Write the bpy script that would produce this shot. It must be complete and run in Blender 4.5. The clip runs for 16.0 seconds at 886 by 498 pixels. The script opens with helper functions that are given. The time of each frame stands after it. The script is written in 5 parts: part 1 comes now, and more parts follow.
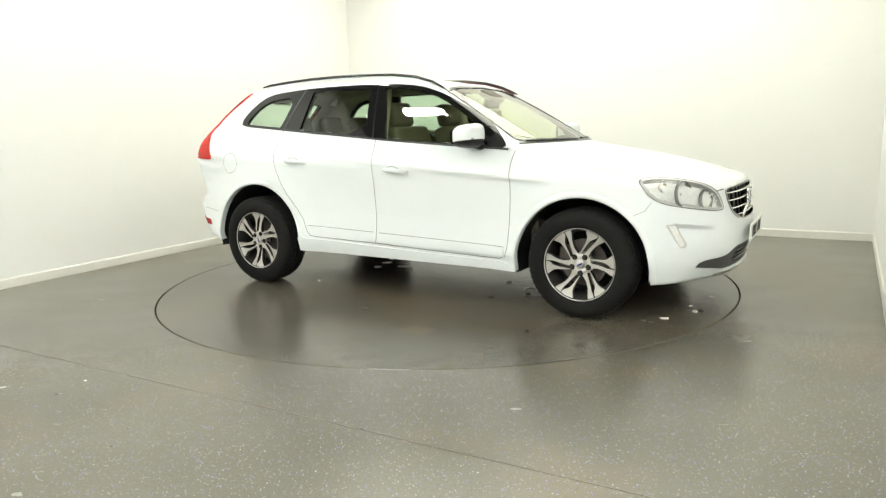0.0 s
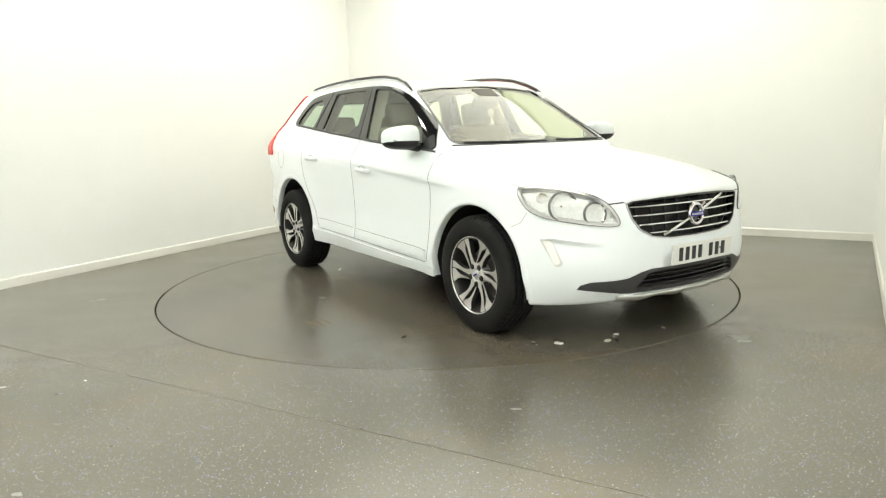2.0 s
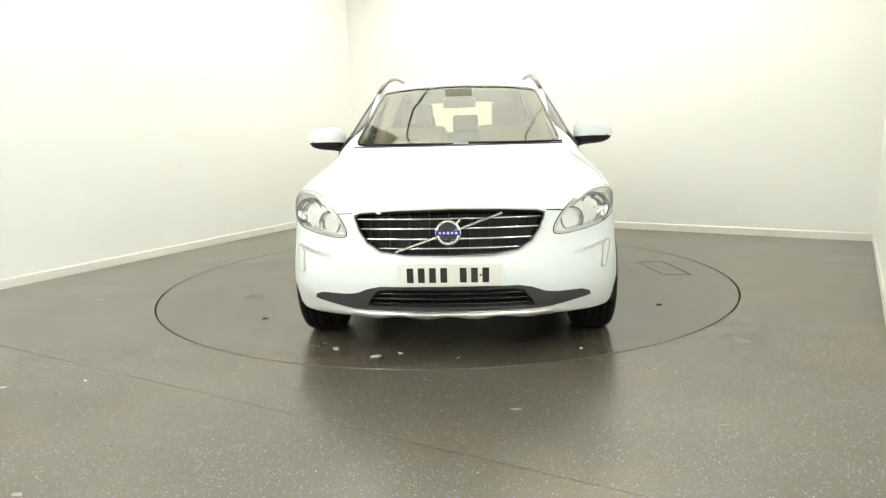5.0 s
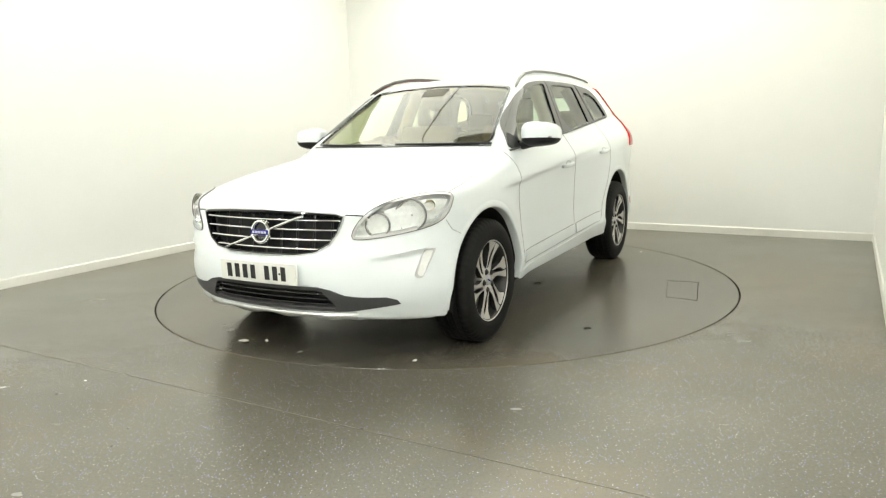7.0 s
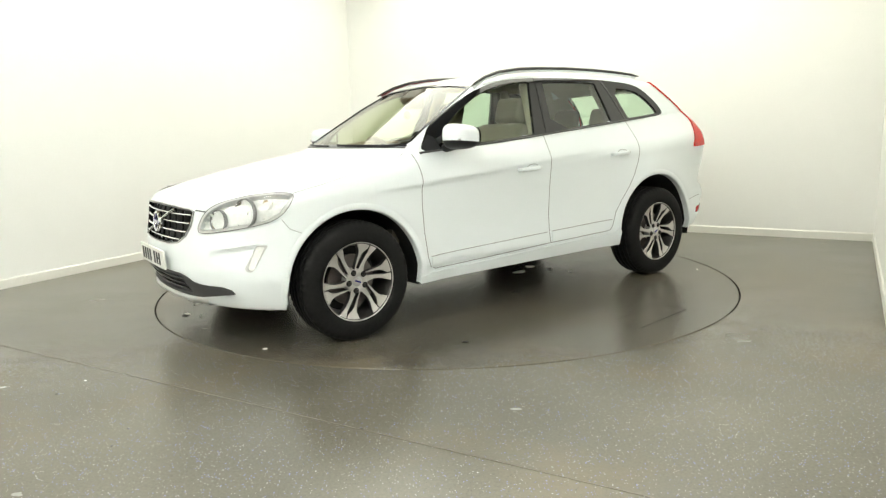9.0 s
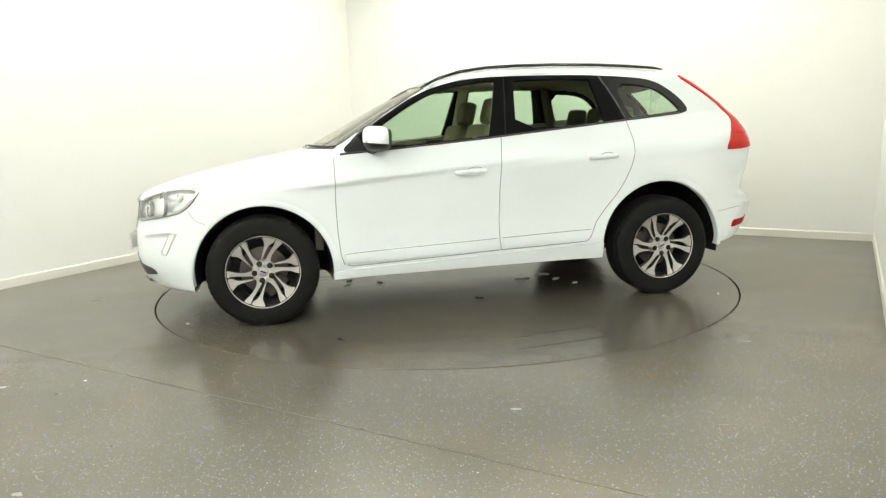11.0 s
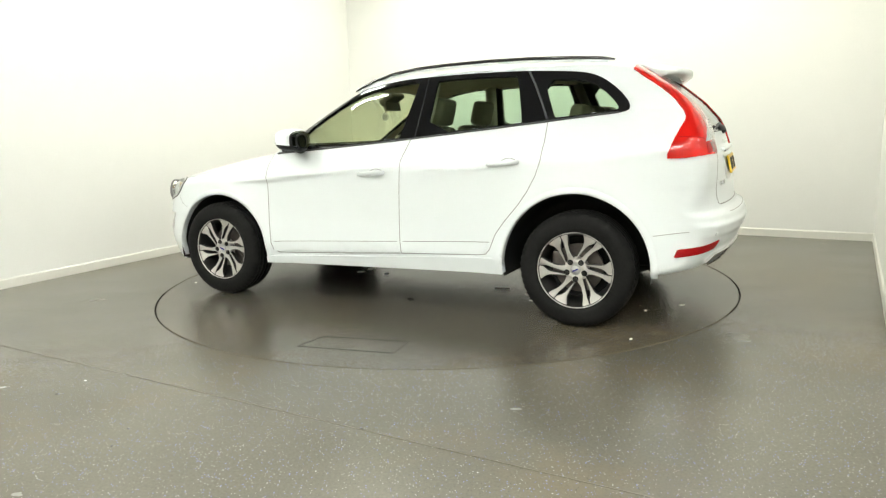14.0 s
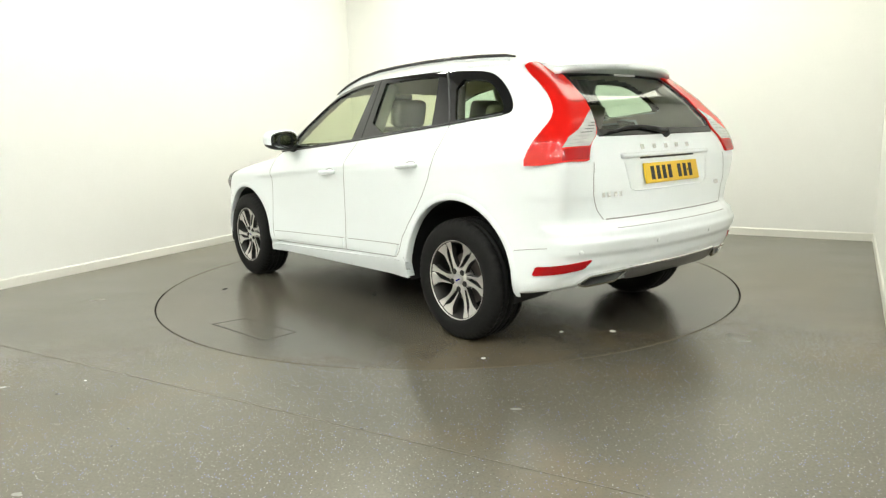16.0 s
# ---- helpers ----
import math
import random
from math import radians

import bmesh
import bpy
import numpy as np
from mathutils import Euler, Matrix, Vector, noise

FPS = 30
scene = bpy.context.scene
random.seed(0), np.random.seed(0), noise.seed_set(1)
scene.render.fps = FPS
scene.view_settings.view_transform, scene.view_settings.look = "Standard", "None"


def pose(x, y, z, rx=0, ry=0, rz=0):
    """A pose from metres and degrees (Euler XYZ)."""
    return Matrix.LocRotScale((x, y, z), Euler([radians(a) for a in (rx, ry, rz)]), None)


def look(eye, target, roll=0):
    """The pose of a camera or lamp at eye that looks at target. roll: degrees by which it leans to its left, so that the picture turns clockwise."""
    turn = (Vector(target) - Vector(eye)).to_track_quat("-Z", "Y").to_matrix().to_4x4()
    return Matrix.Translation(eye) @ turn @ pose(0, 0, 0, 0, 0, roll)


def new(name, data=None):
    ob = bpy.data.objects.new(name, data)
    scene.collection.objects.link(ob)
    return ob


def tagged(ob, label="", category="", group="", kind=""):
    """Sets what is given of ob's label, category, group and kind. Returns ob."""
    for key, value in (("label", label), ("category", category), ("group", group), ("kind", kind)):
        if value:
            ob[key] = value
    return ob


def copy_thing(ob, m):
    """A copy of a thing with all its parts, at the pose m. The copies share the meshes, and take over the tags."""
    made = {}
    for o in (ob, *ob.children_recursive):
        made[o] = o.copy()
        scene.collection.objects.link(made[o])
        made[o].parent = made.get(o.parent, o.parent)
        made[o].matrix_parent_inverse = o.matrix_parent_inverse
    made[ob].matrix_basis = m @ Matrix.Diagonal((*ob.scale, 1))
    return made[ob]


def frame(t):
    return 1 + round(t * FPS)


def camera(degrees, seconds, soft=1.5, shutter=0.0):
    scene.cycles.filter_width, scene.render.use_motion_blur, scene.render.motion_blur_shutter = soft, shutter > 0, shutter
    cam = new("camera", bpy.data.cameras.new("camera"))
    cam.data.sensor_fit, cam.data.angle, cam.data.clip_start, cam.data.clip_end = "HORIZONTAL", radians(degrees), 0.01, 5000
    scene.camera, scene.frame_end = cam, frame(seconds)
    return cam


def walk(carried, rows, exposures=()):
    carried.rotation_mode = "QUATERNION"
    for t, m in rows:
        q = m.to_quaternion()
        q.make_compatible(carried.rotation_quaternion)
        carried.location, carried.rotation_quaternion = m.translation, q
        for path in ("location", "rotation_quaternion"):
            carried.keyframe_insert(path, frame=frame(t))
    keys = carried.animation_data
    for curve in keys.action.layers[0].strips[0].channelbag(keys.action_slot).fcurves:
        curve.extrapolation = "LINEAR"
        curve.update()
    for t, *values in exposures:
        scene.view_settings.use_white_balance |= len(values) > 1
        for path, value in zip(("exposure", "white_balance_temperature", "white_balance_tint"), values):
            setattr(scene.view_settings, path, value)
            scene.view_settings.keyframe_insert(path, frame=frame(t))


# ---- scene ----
# ---- camera: it stands still ----
cam = camera(65.24, 16.0, soft=1.3)
EYE = Vector((0.0, -5.638, 1.2074))
VIEW = look(EYE, (-0.01942, -0.71003, 0.36284), -1.587)
walk(cam, [(0.0, VIEW), (16.0, VIEW)])

# ---- light ----
scene.view_settings.exposure = 0.48
world = bpy.data.worlds.new("world")
scene.world = world
world.use_nodes = True
world.node_tree.nodes["Background"].inputs[0].default_value = (1.0, 0.97, 0.90, 1)
world.node_tree.nodes["Background"].inputs[1].default_value = 0.02
CEILING = 3.9
GLOW, BOX_GLOW = (0.985, 1.0, 0.91, 1), (0.985, 0.985, 0.84, 1)
BOX_STRENGTH, LAMP_STRENGTH = 2.3, 108.0


# ---- materials ----
def material(name, colour, rough=0.5, metal=0.0, coat=0.0, **more):
    m = bpy.data.materials.new(name)
    m.use_nodes = True
    b = m.node_tree.nodes["Principled BSDF"]
    b.inputs["Base Color"].default_value = (*colour, 1)
    b.inputs["Roughness"].default_value = rough
    b.inputs["Metallic"].default_value = metal
    b.inputs["Coat Weight"].default_value = coat
    b.inputs["Coat Roughness"].default_value = 0.04
    for k, v in more.items():
        b.inputs[k.replace("_", " ")].default_value = v
    return m


def grain(m, scale=40.0, amount=0.15, bump=0.1, rough=0.0, detail=6.0, stretch=(1, 1, 1)):
    """Breaks a plain colour up with noise at two scales, and gives it a fine relief."""
    t = m.node_tree
    b = t.nodes["Principled BSDF"]
    co = t.nodes.new("ShaderNodeTexCoord")
    mp = t.nodes.new("ShaderNodeMapping")
    mp.inputs["Scale"].default_value = stretch
    t.links.new(co.outputs["Object"], mp.inputs["Vector"])
    n1, n2 = t.nodes.new("ShaderNodeTexNoise"), t.nodes.new("ShaderNodeTexNoise")
    n1.inputs["Scale"].default_value, n1.inputs["Detail"].default_value = scale, detail
    n2.inputs["Scale"].default_value, n2.inputs["Detail"].default_value = scale / 14, 3
    for n in (n1, n2):
        t.links.new(mp.outputs[0], n.inputs["Vector"])
    add = t.nodes.new("ShaderNodeMath")
    add.operation = "ADD"
    t.links.new(n1.outputs[0], add.inputs[0])
    t.links.new(n2.outputs[0], add.inputs[1])
    ramp = t.nodes.new("ShaderNodeMapRange")
    ramp.inputs["From Min"].default_value, ramp.inputs["From Max"].default_value = 0.6, 1.4
    ramp.inputs["To Min"].default_value, ramp.inputs["To Max"].default_value = 1 - amount, 1 + amount
    t.links.new(add.outputs[0], ramp.inputs["Value"])
    mul = t.nodes.new("ShaderNodeMix")
    mul.data_type, mul.blend_type = "RGBA", "MULTIPLY"
    mul.inputs["Factor"].default_value = 1
    mul.inputs["A"].default_value = b.inputs["Base Color"].default_value
    t.links.new(ramp.outputs[0], mul.inputs["B"])
    t.links.new(mul.outputs["Result"], b.inputs["Base Color"])
    if bump:
        bp = t.nodes.new("ShaderNodeBump")
        bp.inputs["Strength"].default_value, bp.inputs["Distance"].default_value = bump, 0.002
        t.links.new(n1.outputs[0], bp.inputs["Height"])
        t.links.new(bp.outputs[0], b.inputs["Normal"])
    if rough:
        r = t.nodes.new("ShaderNodeMapRange")
        base = b.inputs["Roughness"].default_value
        r.inputs["From Min"].default_value, r.inputs["From Max"].default_value = 0.3, 0.7
        r.inputs["To Min"].default_value, r.inputs["To Max"].default_value = base - rough, base + rough
        t.links.new(n2.outputs[0], r.inputs["Value"])
        t.links.new(r.outputs[0], b.inputs["Roughness"])
    return m


def sheet_glass(name, tint, base=0.08):
    """A thin pane: what lies behind shows through in the glass's tint, and it shines more at a glancing angle."""
    m = bpy.data.materials.new(name)
    m.use_nodes = True
    t = m.node_tree
    t.nodes.remove(t.nodes["Principled BSDF"])
    clear, gloss = t.nodes.new("ShaderNodeBsdfTransparent"), t.nodes.new("ShaderNodeBsdfGlossy")
    clear.inputs[0].default_value = (*tint, 1)
    gloss.inputs["Roughness"].default_value = 0.02
    mix, face = t.nodes.new("ShaderNodeMixShader"), t.nodes.new("ShaderNodeLayerWeight")
    face.inputs["Blend"].default_value = 0.5
    bend, scale = t.nodes.new("ShaderNodeMath"), t.nodes.new("ShaderNodeMath")
    bend.operation, scale.operation = "POWER", "MULTIPLY_ADD"
    bend.inputs[1].default_value = 4.5
    scale.inputs[1].default_value, scale.inputs[2].default_value = 1 - base, base
    t.links.new(face.outputs["Facing"], bend.inputs[0])
    t.links.new(bend.outputs[0], scale.inputs[0])
    t.links.new(scale.outputs[0], mix.inputs[0])
    t.links.new(clear.outputs[0], mix.inputs[1])
    t.links.new(gloss.outputs[0], mix.inputs[2])
    t.links.new(mix.outputs[0], t.nodes["Material Output"].inputs[0])
    return m


def floor_material(name, colour, flecks=1.0):
    """Grey resin floor with scattered white and blue flecks, scuffs and a worn sheen."""
    m = material(name, colour, 0.3)
    t = m.node_tree
    b = t.nodes["Principled BSDF"]
    b.inputs["Specular IOR Level"].default_value = 0.62
    co = t.nodes.new("ShaderNodeTexCoord")

    def node(kind, **sockets):
        n = t.nodes.new(kind)
        for k, v in sockets.items():
            n.inputs[k].default_value = v
        return n

    big, fine = node("ShaderNodeTexNoise", Scale=0.9, Detail=5.0), node("ShaderNodeTexNoise", Scale=90.0, Detail=6.0, Roughness=0.7)
    streak = node("ShaderNodeTexNoise", Scale=1.6, Detail=4.0, Roughness=0.5)
    warp = node("ShaderNodeMapping")
    warp.inputs["Scale"].default_value = (0.8, 1.6, 1)
    warp.inputs["Rotation"].default_value = (0, 0, 0.4)
    t.links.new(co.outputs["Object"], warp.inputs["Vector"])
    t.links.new(warp.outputs[0], streak.inputs["Vector"])
    for n in (big, fine):
        t.links.new(co.outputs["Object"], n.inputs["Vector"])
    tone = node("ShaderNodeMapRange")
    tone.inputs["From Min"].default_value, tone.inputs["From Max"].default_value = 0.3, 0.7
    tone.inputs["To Min"].default_value, tone.inputs["To Max"].default_value = 0.86, 1.14
    t.links.new(big.outputs[0], tone.inputs["Value"])
    tone2 = node("ShaderNodeMapRange")
    tone2.inputs["From Min"].default_value, tone2.inputs["From Max"].default_value = 0.3, 0.7
    tone2.inputs["To Min"].default_value, tone2.inputs["To Max"].default_value = 0.78, 1.22
    t.links.new(fine.outputs[0], tone2.inputs["Value"])
    mulv = node("ShaderNodeMath")
    mulv.operation = "MULTIPLY"
    t.links.new(tone.outputs[0], mulv.inputs[0])
    t.links.new(tone2.outputs[0], mulv.inputs[1])
    base = node("ShaderNodeMix")
    base.data_type, base.blend_type = "RGBA", "MULTIPLY"
    base.inputs["Factor"].default_value = 1
    base.inputs["A"].default_value = (*colour, 1)
    t.links.new(mulv.outputs[0], base.inputs["B"])
    stain, amount, brown = node("ShaderNodeTexNoise", Scale=0.55, Detail=7.0, Roughness=0.62), node("ShaderNodeMapRange"), node("ShaderNodeMix")
    t.links.new(co.outputs["Object"], stain.inputs["Vector"])
    amount.inputs["From Min"].default_value, amount.inputs["From Max"].default_value = 0.48, 0.72
    amount.inputs["To Max"].default_value = 0.7
    t.links.new(stain.outputs[0], amount.inputs["Value"])
    brown.data_type = "RGBA"
    brown.inputs["B"].default_value = (0.150, 0.112, 0.062, 1)
    t.links.new(amount.outputs[0], brown.inputs["Factor"])
    t.links.new(base.outputs["Result"], brown.inputs["A"])
    last = brown.outputs["Result"]
    shift = node("ShaderNodeMapping", Location=(0.137, 0.219, 0.0373))
    t.links.new(co.outputs["Object"], shift.inputs["Vector"])
    for scale, size, share, col in ((95.0, 0.19, 0.26, (0.42, 0.42, 0.39, 1)), (80.0, 0.19, 0.30, (0.18, 0.20, 0.42, 1)), (70.0, 0.15, 0.06, (0.60, 0.60, 0.57, 1)), (110.0, 0.20, 0.4, (0.02, 0.02, 0.02, 1))):
        v = node("ShaderNodeTexVoronoi", Scale=scale)
        t.links.new(shift.outputs[0], v.inputs["Vector"])
        near = node("ShaderNodeMath")
        near.operation = "LESS_THAN"
        near.inputs[1].default_value = size
        t.links.new(v.outputs["Distance"], near.inputs[0])
        sep = node("ShaderNodeSeparateColor")
        t.links.new(v.outputs["Color"], sep.inputs[0])
        pick = node("ShaderNodeMath")
        pick.operation = "LESS_THAN"
        pick.inputs[1].default_value = share * flecks
        t.links.new(sep.outputs[0], pick.inputs[0])
        both = node("ShaderNodeMath")
        both.operation = "MULTIPLY"
        t.links.new(near.outputs[0], both.inputs[0])
        t.links.new(pick.outputs[0], both.inputs[1])
        mx = node("ShaderNodeMix")
        mx.data_type = "RGBA"
        mx.inputs["B"].default_value = col
        t.links.new(both.outputs[0], mx.inputs["Factor"])
        t.links.new(last, mx.inputs["A"])
        last = mx.outputs["Result"]
    t.links.new(last, b.inputs["Base Color"])
    r = node("ShaderNodeMapRange")
    r.inputs["From Min"].default_value, r.inputs["From Max"].default_value = 0.3, 0.75
    r.inputs["To Min"].default_value, r.inputs["To Max"].default_value = 0.225, 0.28
    t.links.new(streak.outputs[0], r.inputs["Value"])
    t.links.new(r.outputs[0], b.inputs["Roughness"])
    bp = node("ShaderNodeBump", Strength=0.10, Distance=0.002)
    t.links.new(fine.outputs[0], bp.inputs["Height"])
    t.links.new(bp.outputs[0], b.inputs["Normal"])
    return m


WALL = grain(material("wall_paint", (0.81, 0.81, 0.785), 0.65), 60, 0.015, 0.12)
SKIRT = grain(material("skirting_paint", (0.74, 0.73, 0.68), 0.4), 30, 0.03, 0.05)
CEIL = grain(material("ceiling_paint", (0.64, 0.56, 0.38), 0.8), 20, 0.04, 0.1)
FLOOR = floor_material("resin_floor", (0.112, 0.103, 0.080))
DISC = floor_material("turntable_floor", (0.088, 0.080, 0.063), 0.35)
PIT = material("dark_gap", (0.012, 0.012, 0.012), 0.8)
PAINT = grain(material("white_paint", (0.77, 0.81, 0.822), 0.32, coat=0.5, Coat_Roughness=0.12), 90, 0.006, 0.0)
BLACK = grain(material("black_plastic", (0.011, 0.011, 0.0115), 0.45, Specular_IOR_Level=0.3), 220, 0.15, 0.15)
GLOSS = material("black_gloss", (0.010, 0.010, 0.011), 0.05, coat=0.2)
DARKGREY = grain(material("dark_grey_plastic", (0.05, 0.05, 0.052), 0.45), 200, 0.12, 0.12)
GAP = material("shut_line", (0.29, 0.29, 0.285), 0.7)
CHROME = material("chrome", (0.80, 0.80, 0.80), 0.09, 1.0)
REFLECT = material("lamp_reflector", (0.88, 0.88, 0.87), 0.10, 1.0)
SKID_DARK = grain(material("dark_satin_silver", (0.24, 0.24, 0.24), 0.38, 0.7), 120, 0.08, 0.05)
SATIN = grain(material("satin_silver", (0.62, 0.62, 0.62), 0.30, 1.0), 120, 0.05, 0.03)
ALLOY = grain(material("machined_alloy", (0.58, 0.565, 0.54), 0.33, 0.7), 160, 0.06, 0.05)
ALLOY_DARK = grain(material("dark_alloy", (0.05, 0.048, 0.046), 0.40, 0.6), 120, 0.2, 0.08)
RUBBER = grain(material("tyre_rubber", (0.008, 0.0078, 0.0075), 0.72, Specular_IOR_Level=0.2), 70, 0.35, 0.2)
IRON = grain(material("brake_iron", (0.16, 0.14, 0.13), 0.5, 0.8), 80, 0.2, 0.1)
HOUSING = grain(material("lamp_housing_silver", (0.80, 0.80, 0.78), 0.35, 0.1), 60, 0.10, 0.1)
RED = material("red_lens", (0.60, 0.012, 0.008), 0.20, coat=0.45, Coat_Roughness=0.06, Specular_IOR_Level=0.3)
REDDARK = material("dark_red_lens", (0.36, 0.006, 0.008), 0.16, coat=0.1, Specular_IOR_Level=0.3)
CLEARLENS = grain(material("clear_ribbed_lens", (0.52, 0.51, 0.50), 0.22, 0.2, coat=1.0), 160, 0.25, 0.6, stretch=(1, 1, 4))
AMBER = material("amber_bulb", (0.74, 0.60, 0.42), 0.25, coat=1.0)
BLUE = material("badge_blue", (0.04, 0.04, 0.30), 0.25, coat=1.0)
PLATE_W = material("white_plate", (0.72, 0.72, 0.68), 0.35)
PLATE_Y = material("yellow_plate", (0.78, 0.50, 0.03), 0.35)
PRINT = material("dried_mud", (0.16, 0.12, 0.07), 0.7)
INK = material("plate_ink", (0.015, 0.015, 0.015), 0.5)
CLOTH = grain(material("seat_cloth", (0.19, 0.165, 0.115), 0.85), 300, 0.3, 0.4)
TRIM = grain(material("cabin_trim", (0.12, 0.108, 0.082), 0.6), 200, 0.2, 0.2)
LINER = grain(material("headliner", (0.56, 0.51, 0.41), 0.9), 250, 0.06, 0.2)
GLASS_F = sheet_glass("windscreen_glass", (0.92, 0.88, 0.66), 0.10)
GLASS_S = sheet_glass("side_glass", (0.74, 0.86, 0.74), 0.10)
GLASS_L = sheet_glass("lamp_glass", (0.96, 0.97, 0.97), 0.05)
SCRAP = material("pale_scrap", (0.66, 0.65, 0.60), 0.7)
RED_STRIP = material("dark_red_strip", (0.14, 0.012, 0.014), 0.5)
SEAM = material("floor_seam", (0.13, 0.11, 0.075), 0.45)
MIRROR = material("mirror_glass", (0.85, 0.86, 0.88), 0.02, 1.0)


def glowing(name, strength, colour):
    m = material(name, (0.8, 0.8, 0.78), 0.5)
    b = m.node_tree.nodes["Principled BSDF"]
    b.inputs["Emission Color"].default_value = colour
    b.inputs["Emission Strength"].default_value = strength
    return m


PANEL = glowing("light_panel", LAMP_STRENGTH, GLOW)
SOFTBOX = glowing("light_box_cloth", BOX_STRENGTH, BOX_GLOW)


# ---- mesh helpers ----
def from_arrays(name, verts, faces, mat, smooth=True):
    me = bpy.data.meshes.new(name)
    me.from_pydata([tuple(map(float, v)) for v in verts], [], [tuple(map(int, f)) for f in faces])
    me.materials.append(mat)
    me.polygons.foreach_set("use_smooth", [smooth] * len(me.polygons))
    me.update()
    return me


def part(name, bm, mat, parent=None, label="", smooth=False):
    """Links a bmesh, or a mesh, as one object under its thing."""
    if isinstance(bm, bmesh.types.BMesh):
        me = bpy.data.meshes.new(name)
        bm.to_mesh(me)
        bm.free()
        me.materials.append(mat)
        me.polygons.foreach_set("use_smooth", [smooth] * len(me.polygons))
    else:
        me = bm
    ob = new(name, me)
    ob.parent = parent
    return tagged(ob, label)


def box(sx, sy, sz, m=None, bevel=0.0, seg=2):
    bm = bmesh.new()
    bmesh.ops.create_cube(bm, size=1, matrix=Matrix.Diagonal((sx, sy, sz, 1)))
    if bevel:
        bmesh.ops.bevel(bm, geom=bm.edges[:], offset=bevel, segments=seg, affect="EDGES", profile=0.6)
    if m is not None:
        bmesh.ops.transform(bm, matrix=m, verts=bm.verts)
    return bm


def lathe(profile, m=None, steps=64, closed=False):
    """Turns (radius, height) pairs about z."""
    prof = np.array(profile, float)
    a = np.linspace(0, 2 * np.pi, steps, endpoint=False)
    v = np.stack([np.outer(np.cos(a), prof[:, 0]), np.outer(np.sin(a), prof[:, 0]), np.tile(prof[:, 1], (steps, 1))], -1).reshape(-1, 3)
    n = len(prof)
    bm = bmesh.new()
    vs = [bm.verts.new(q) for q in v]
    for i in range(steps):
        j = (i + 1) % steps
        for k in range(n if closed else n - 1):
            l = (k + 1) % n
            bm.faces.new((vs[i * n + k], vs[j * n + k], vs[j * n + l], vs[i * n + l]))
    bmesh.ops.remove_doubles(bm, verts=bm.verts, dist=1e-6)
    bmesh.ops.recalc_face_normals(bm, faces=bm.faces)
    if m is not None:
        bmesh.ops.transform(bm, matrix=m, verts=bm.verts)
    return bm


def tube(points, radii, steps=10, flat=1.0, up=(0, 0, 1)):
    """A bar along points; flat squeezes it across."""
    pts = np.array(points, float)
    r = np.broadcast_to(radii, len(pts))
    t = np.gradient(pts, axis=0)
    t /= np.linalg.norm(t, axis=1)[:, None]
    s = np.cross(t, np.array(up, float))
    s /= np.linalg.norm(s, axis=1)[:, None]
    u = np.cross(s, t)
    a = np.linspace(0, 2 * np.pi, steps, endpoint=False)
    bm = bmesh.new()
    rings = [[bm.verts.new(p + q * (np.cos(b) * flat * si + np.sin(b) * ui)) for b in a] for p, q, si, ui in zip(pts, r, s, u)]
    for x, y in zip(rings, rings[1:]):
        for k in range(steps):
            bm.faces.new((x[k], x[(k + 1) % steps], y[(k + 1) % steps], y[k]))
    bm.faces.new(rings[0][::-1])
    bm.faces.new(rings[-1])
    bmesh.ops.recalc_face_normals(bm, faces=bm.faces)
    return bm


def inside(points, loop):
    """Which flat points lie in an outline."""
    p, a = np.asarray(points), np.asarray([tuple(q) for q in loop])
    b = np.roll(a, -1, 0)
    hit = np.zeros(len(p), bool)
    for (x1, y1), (x2, y2) in zip(a, b):
        if y1 != y2:
            hit ^= ((y1 > p[:, 1]) != (y2 > p[:, 1])) & (p[:, 0] < (x2 - x1) * (p[:, 1] - y1) / (y2 - y1) + x1)
    return hit


def fill(loops, step):
    """Triangles inside flat loops (holes allowed), with inner points every step metres."""
    from mathutils import geometry
    pts, edges = [], []
    for lp in loops:
        k = len(pts)
        pts += [Vector(q) for q in lp]
        edges += [(k + i, k + (i + 1) % len(lp)) for i in range(len(lp))]
    a = np.array([tuple(q) for q in pts])
    lo, hi = a.min(0), a.max(0)
    for gx in np.arange(lo[0] + step / 2, hi[0], step):
        for gy in np.arange(lo[1] + step / 2, hi[1], step):
            pts.append(Vector((gx, gy)))
    v, _, f, *_ = geometry.delaunay_2d_cdt(pts, edges, [], 0, 1e-5)
    v = np.array([tuple(q) for q in v])
    f = np.array([tuple(q) for q in f])
    mid = v[f].mean(1)
    keep = inside(mid, loops[0])
    for lp in loops[1:]:
        keep &= ~inside(mid, lp)
    used, back = np.unique(f[keep], return_inverse=True)
    return v[used], back.reshape(-1, 3)


# ---- the room ----
LEFT, CORNER, RIGHT, JAMB = Vector((-8.10, -8.35)), Vector((-1.317, 4.612)), Vector((4.27, 1.169)), Vector((2.55, -1.78))
BAY, FAR = Vector((6.6, -4.2)), Vector((-1.6, -12.0))
PLAN = [LEFT, CORNER, RIGHT, JAMB, BAY, FAR]
TABLE_R = 2.2527


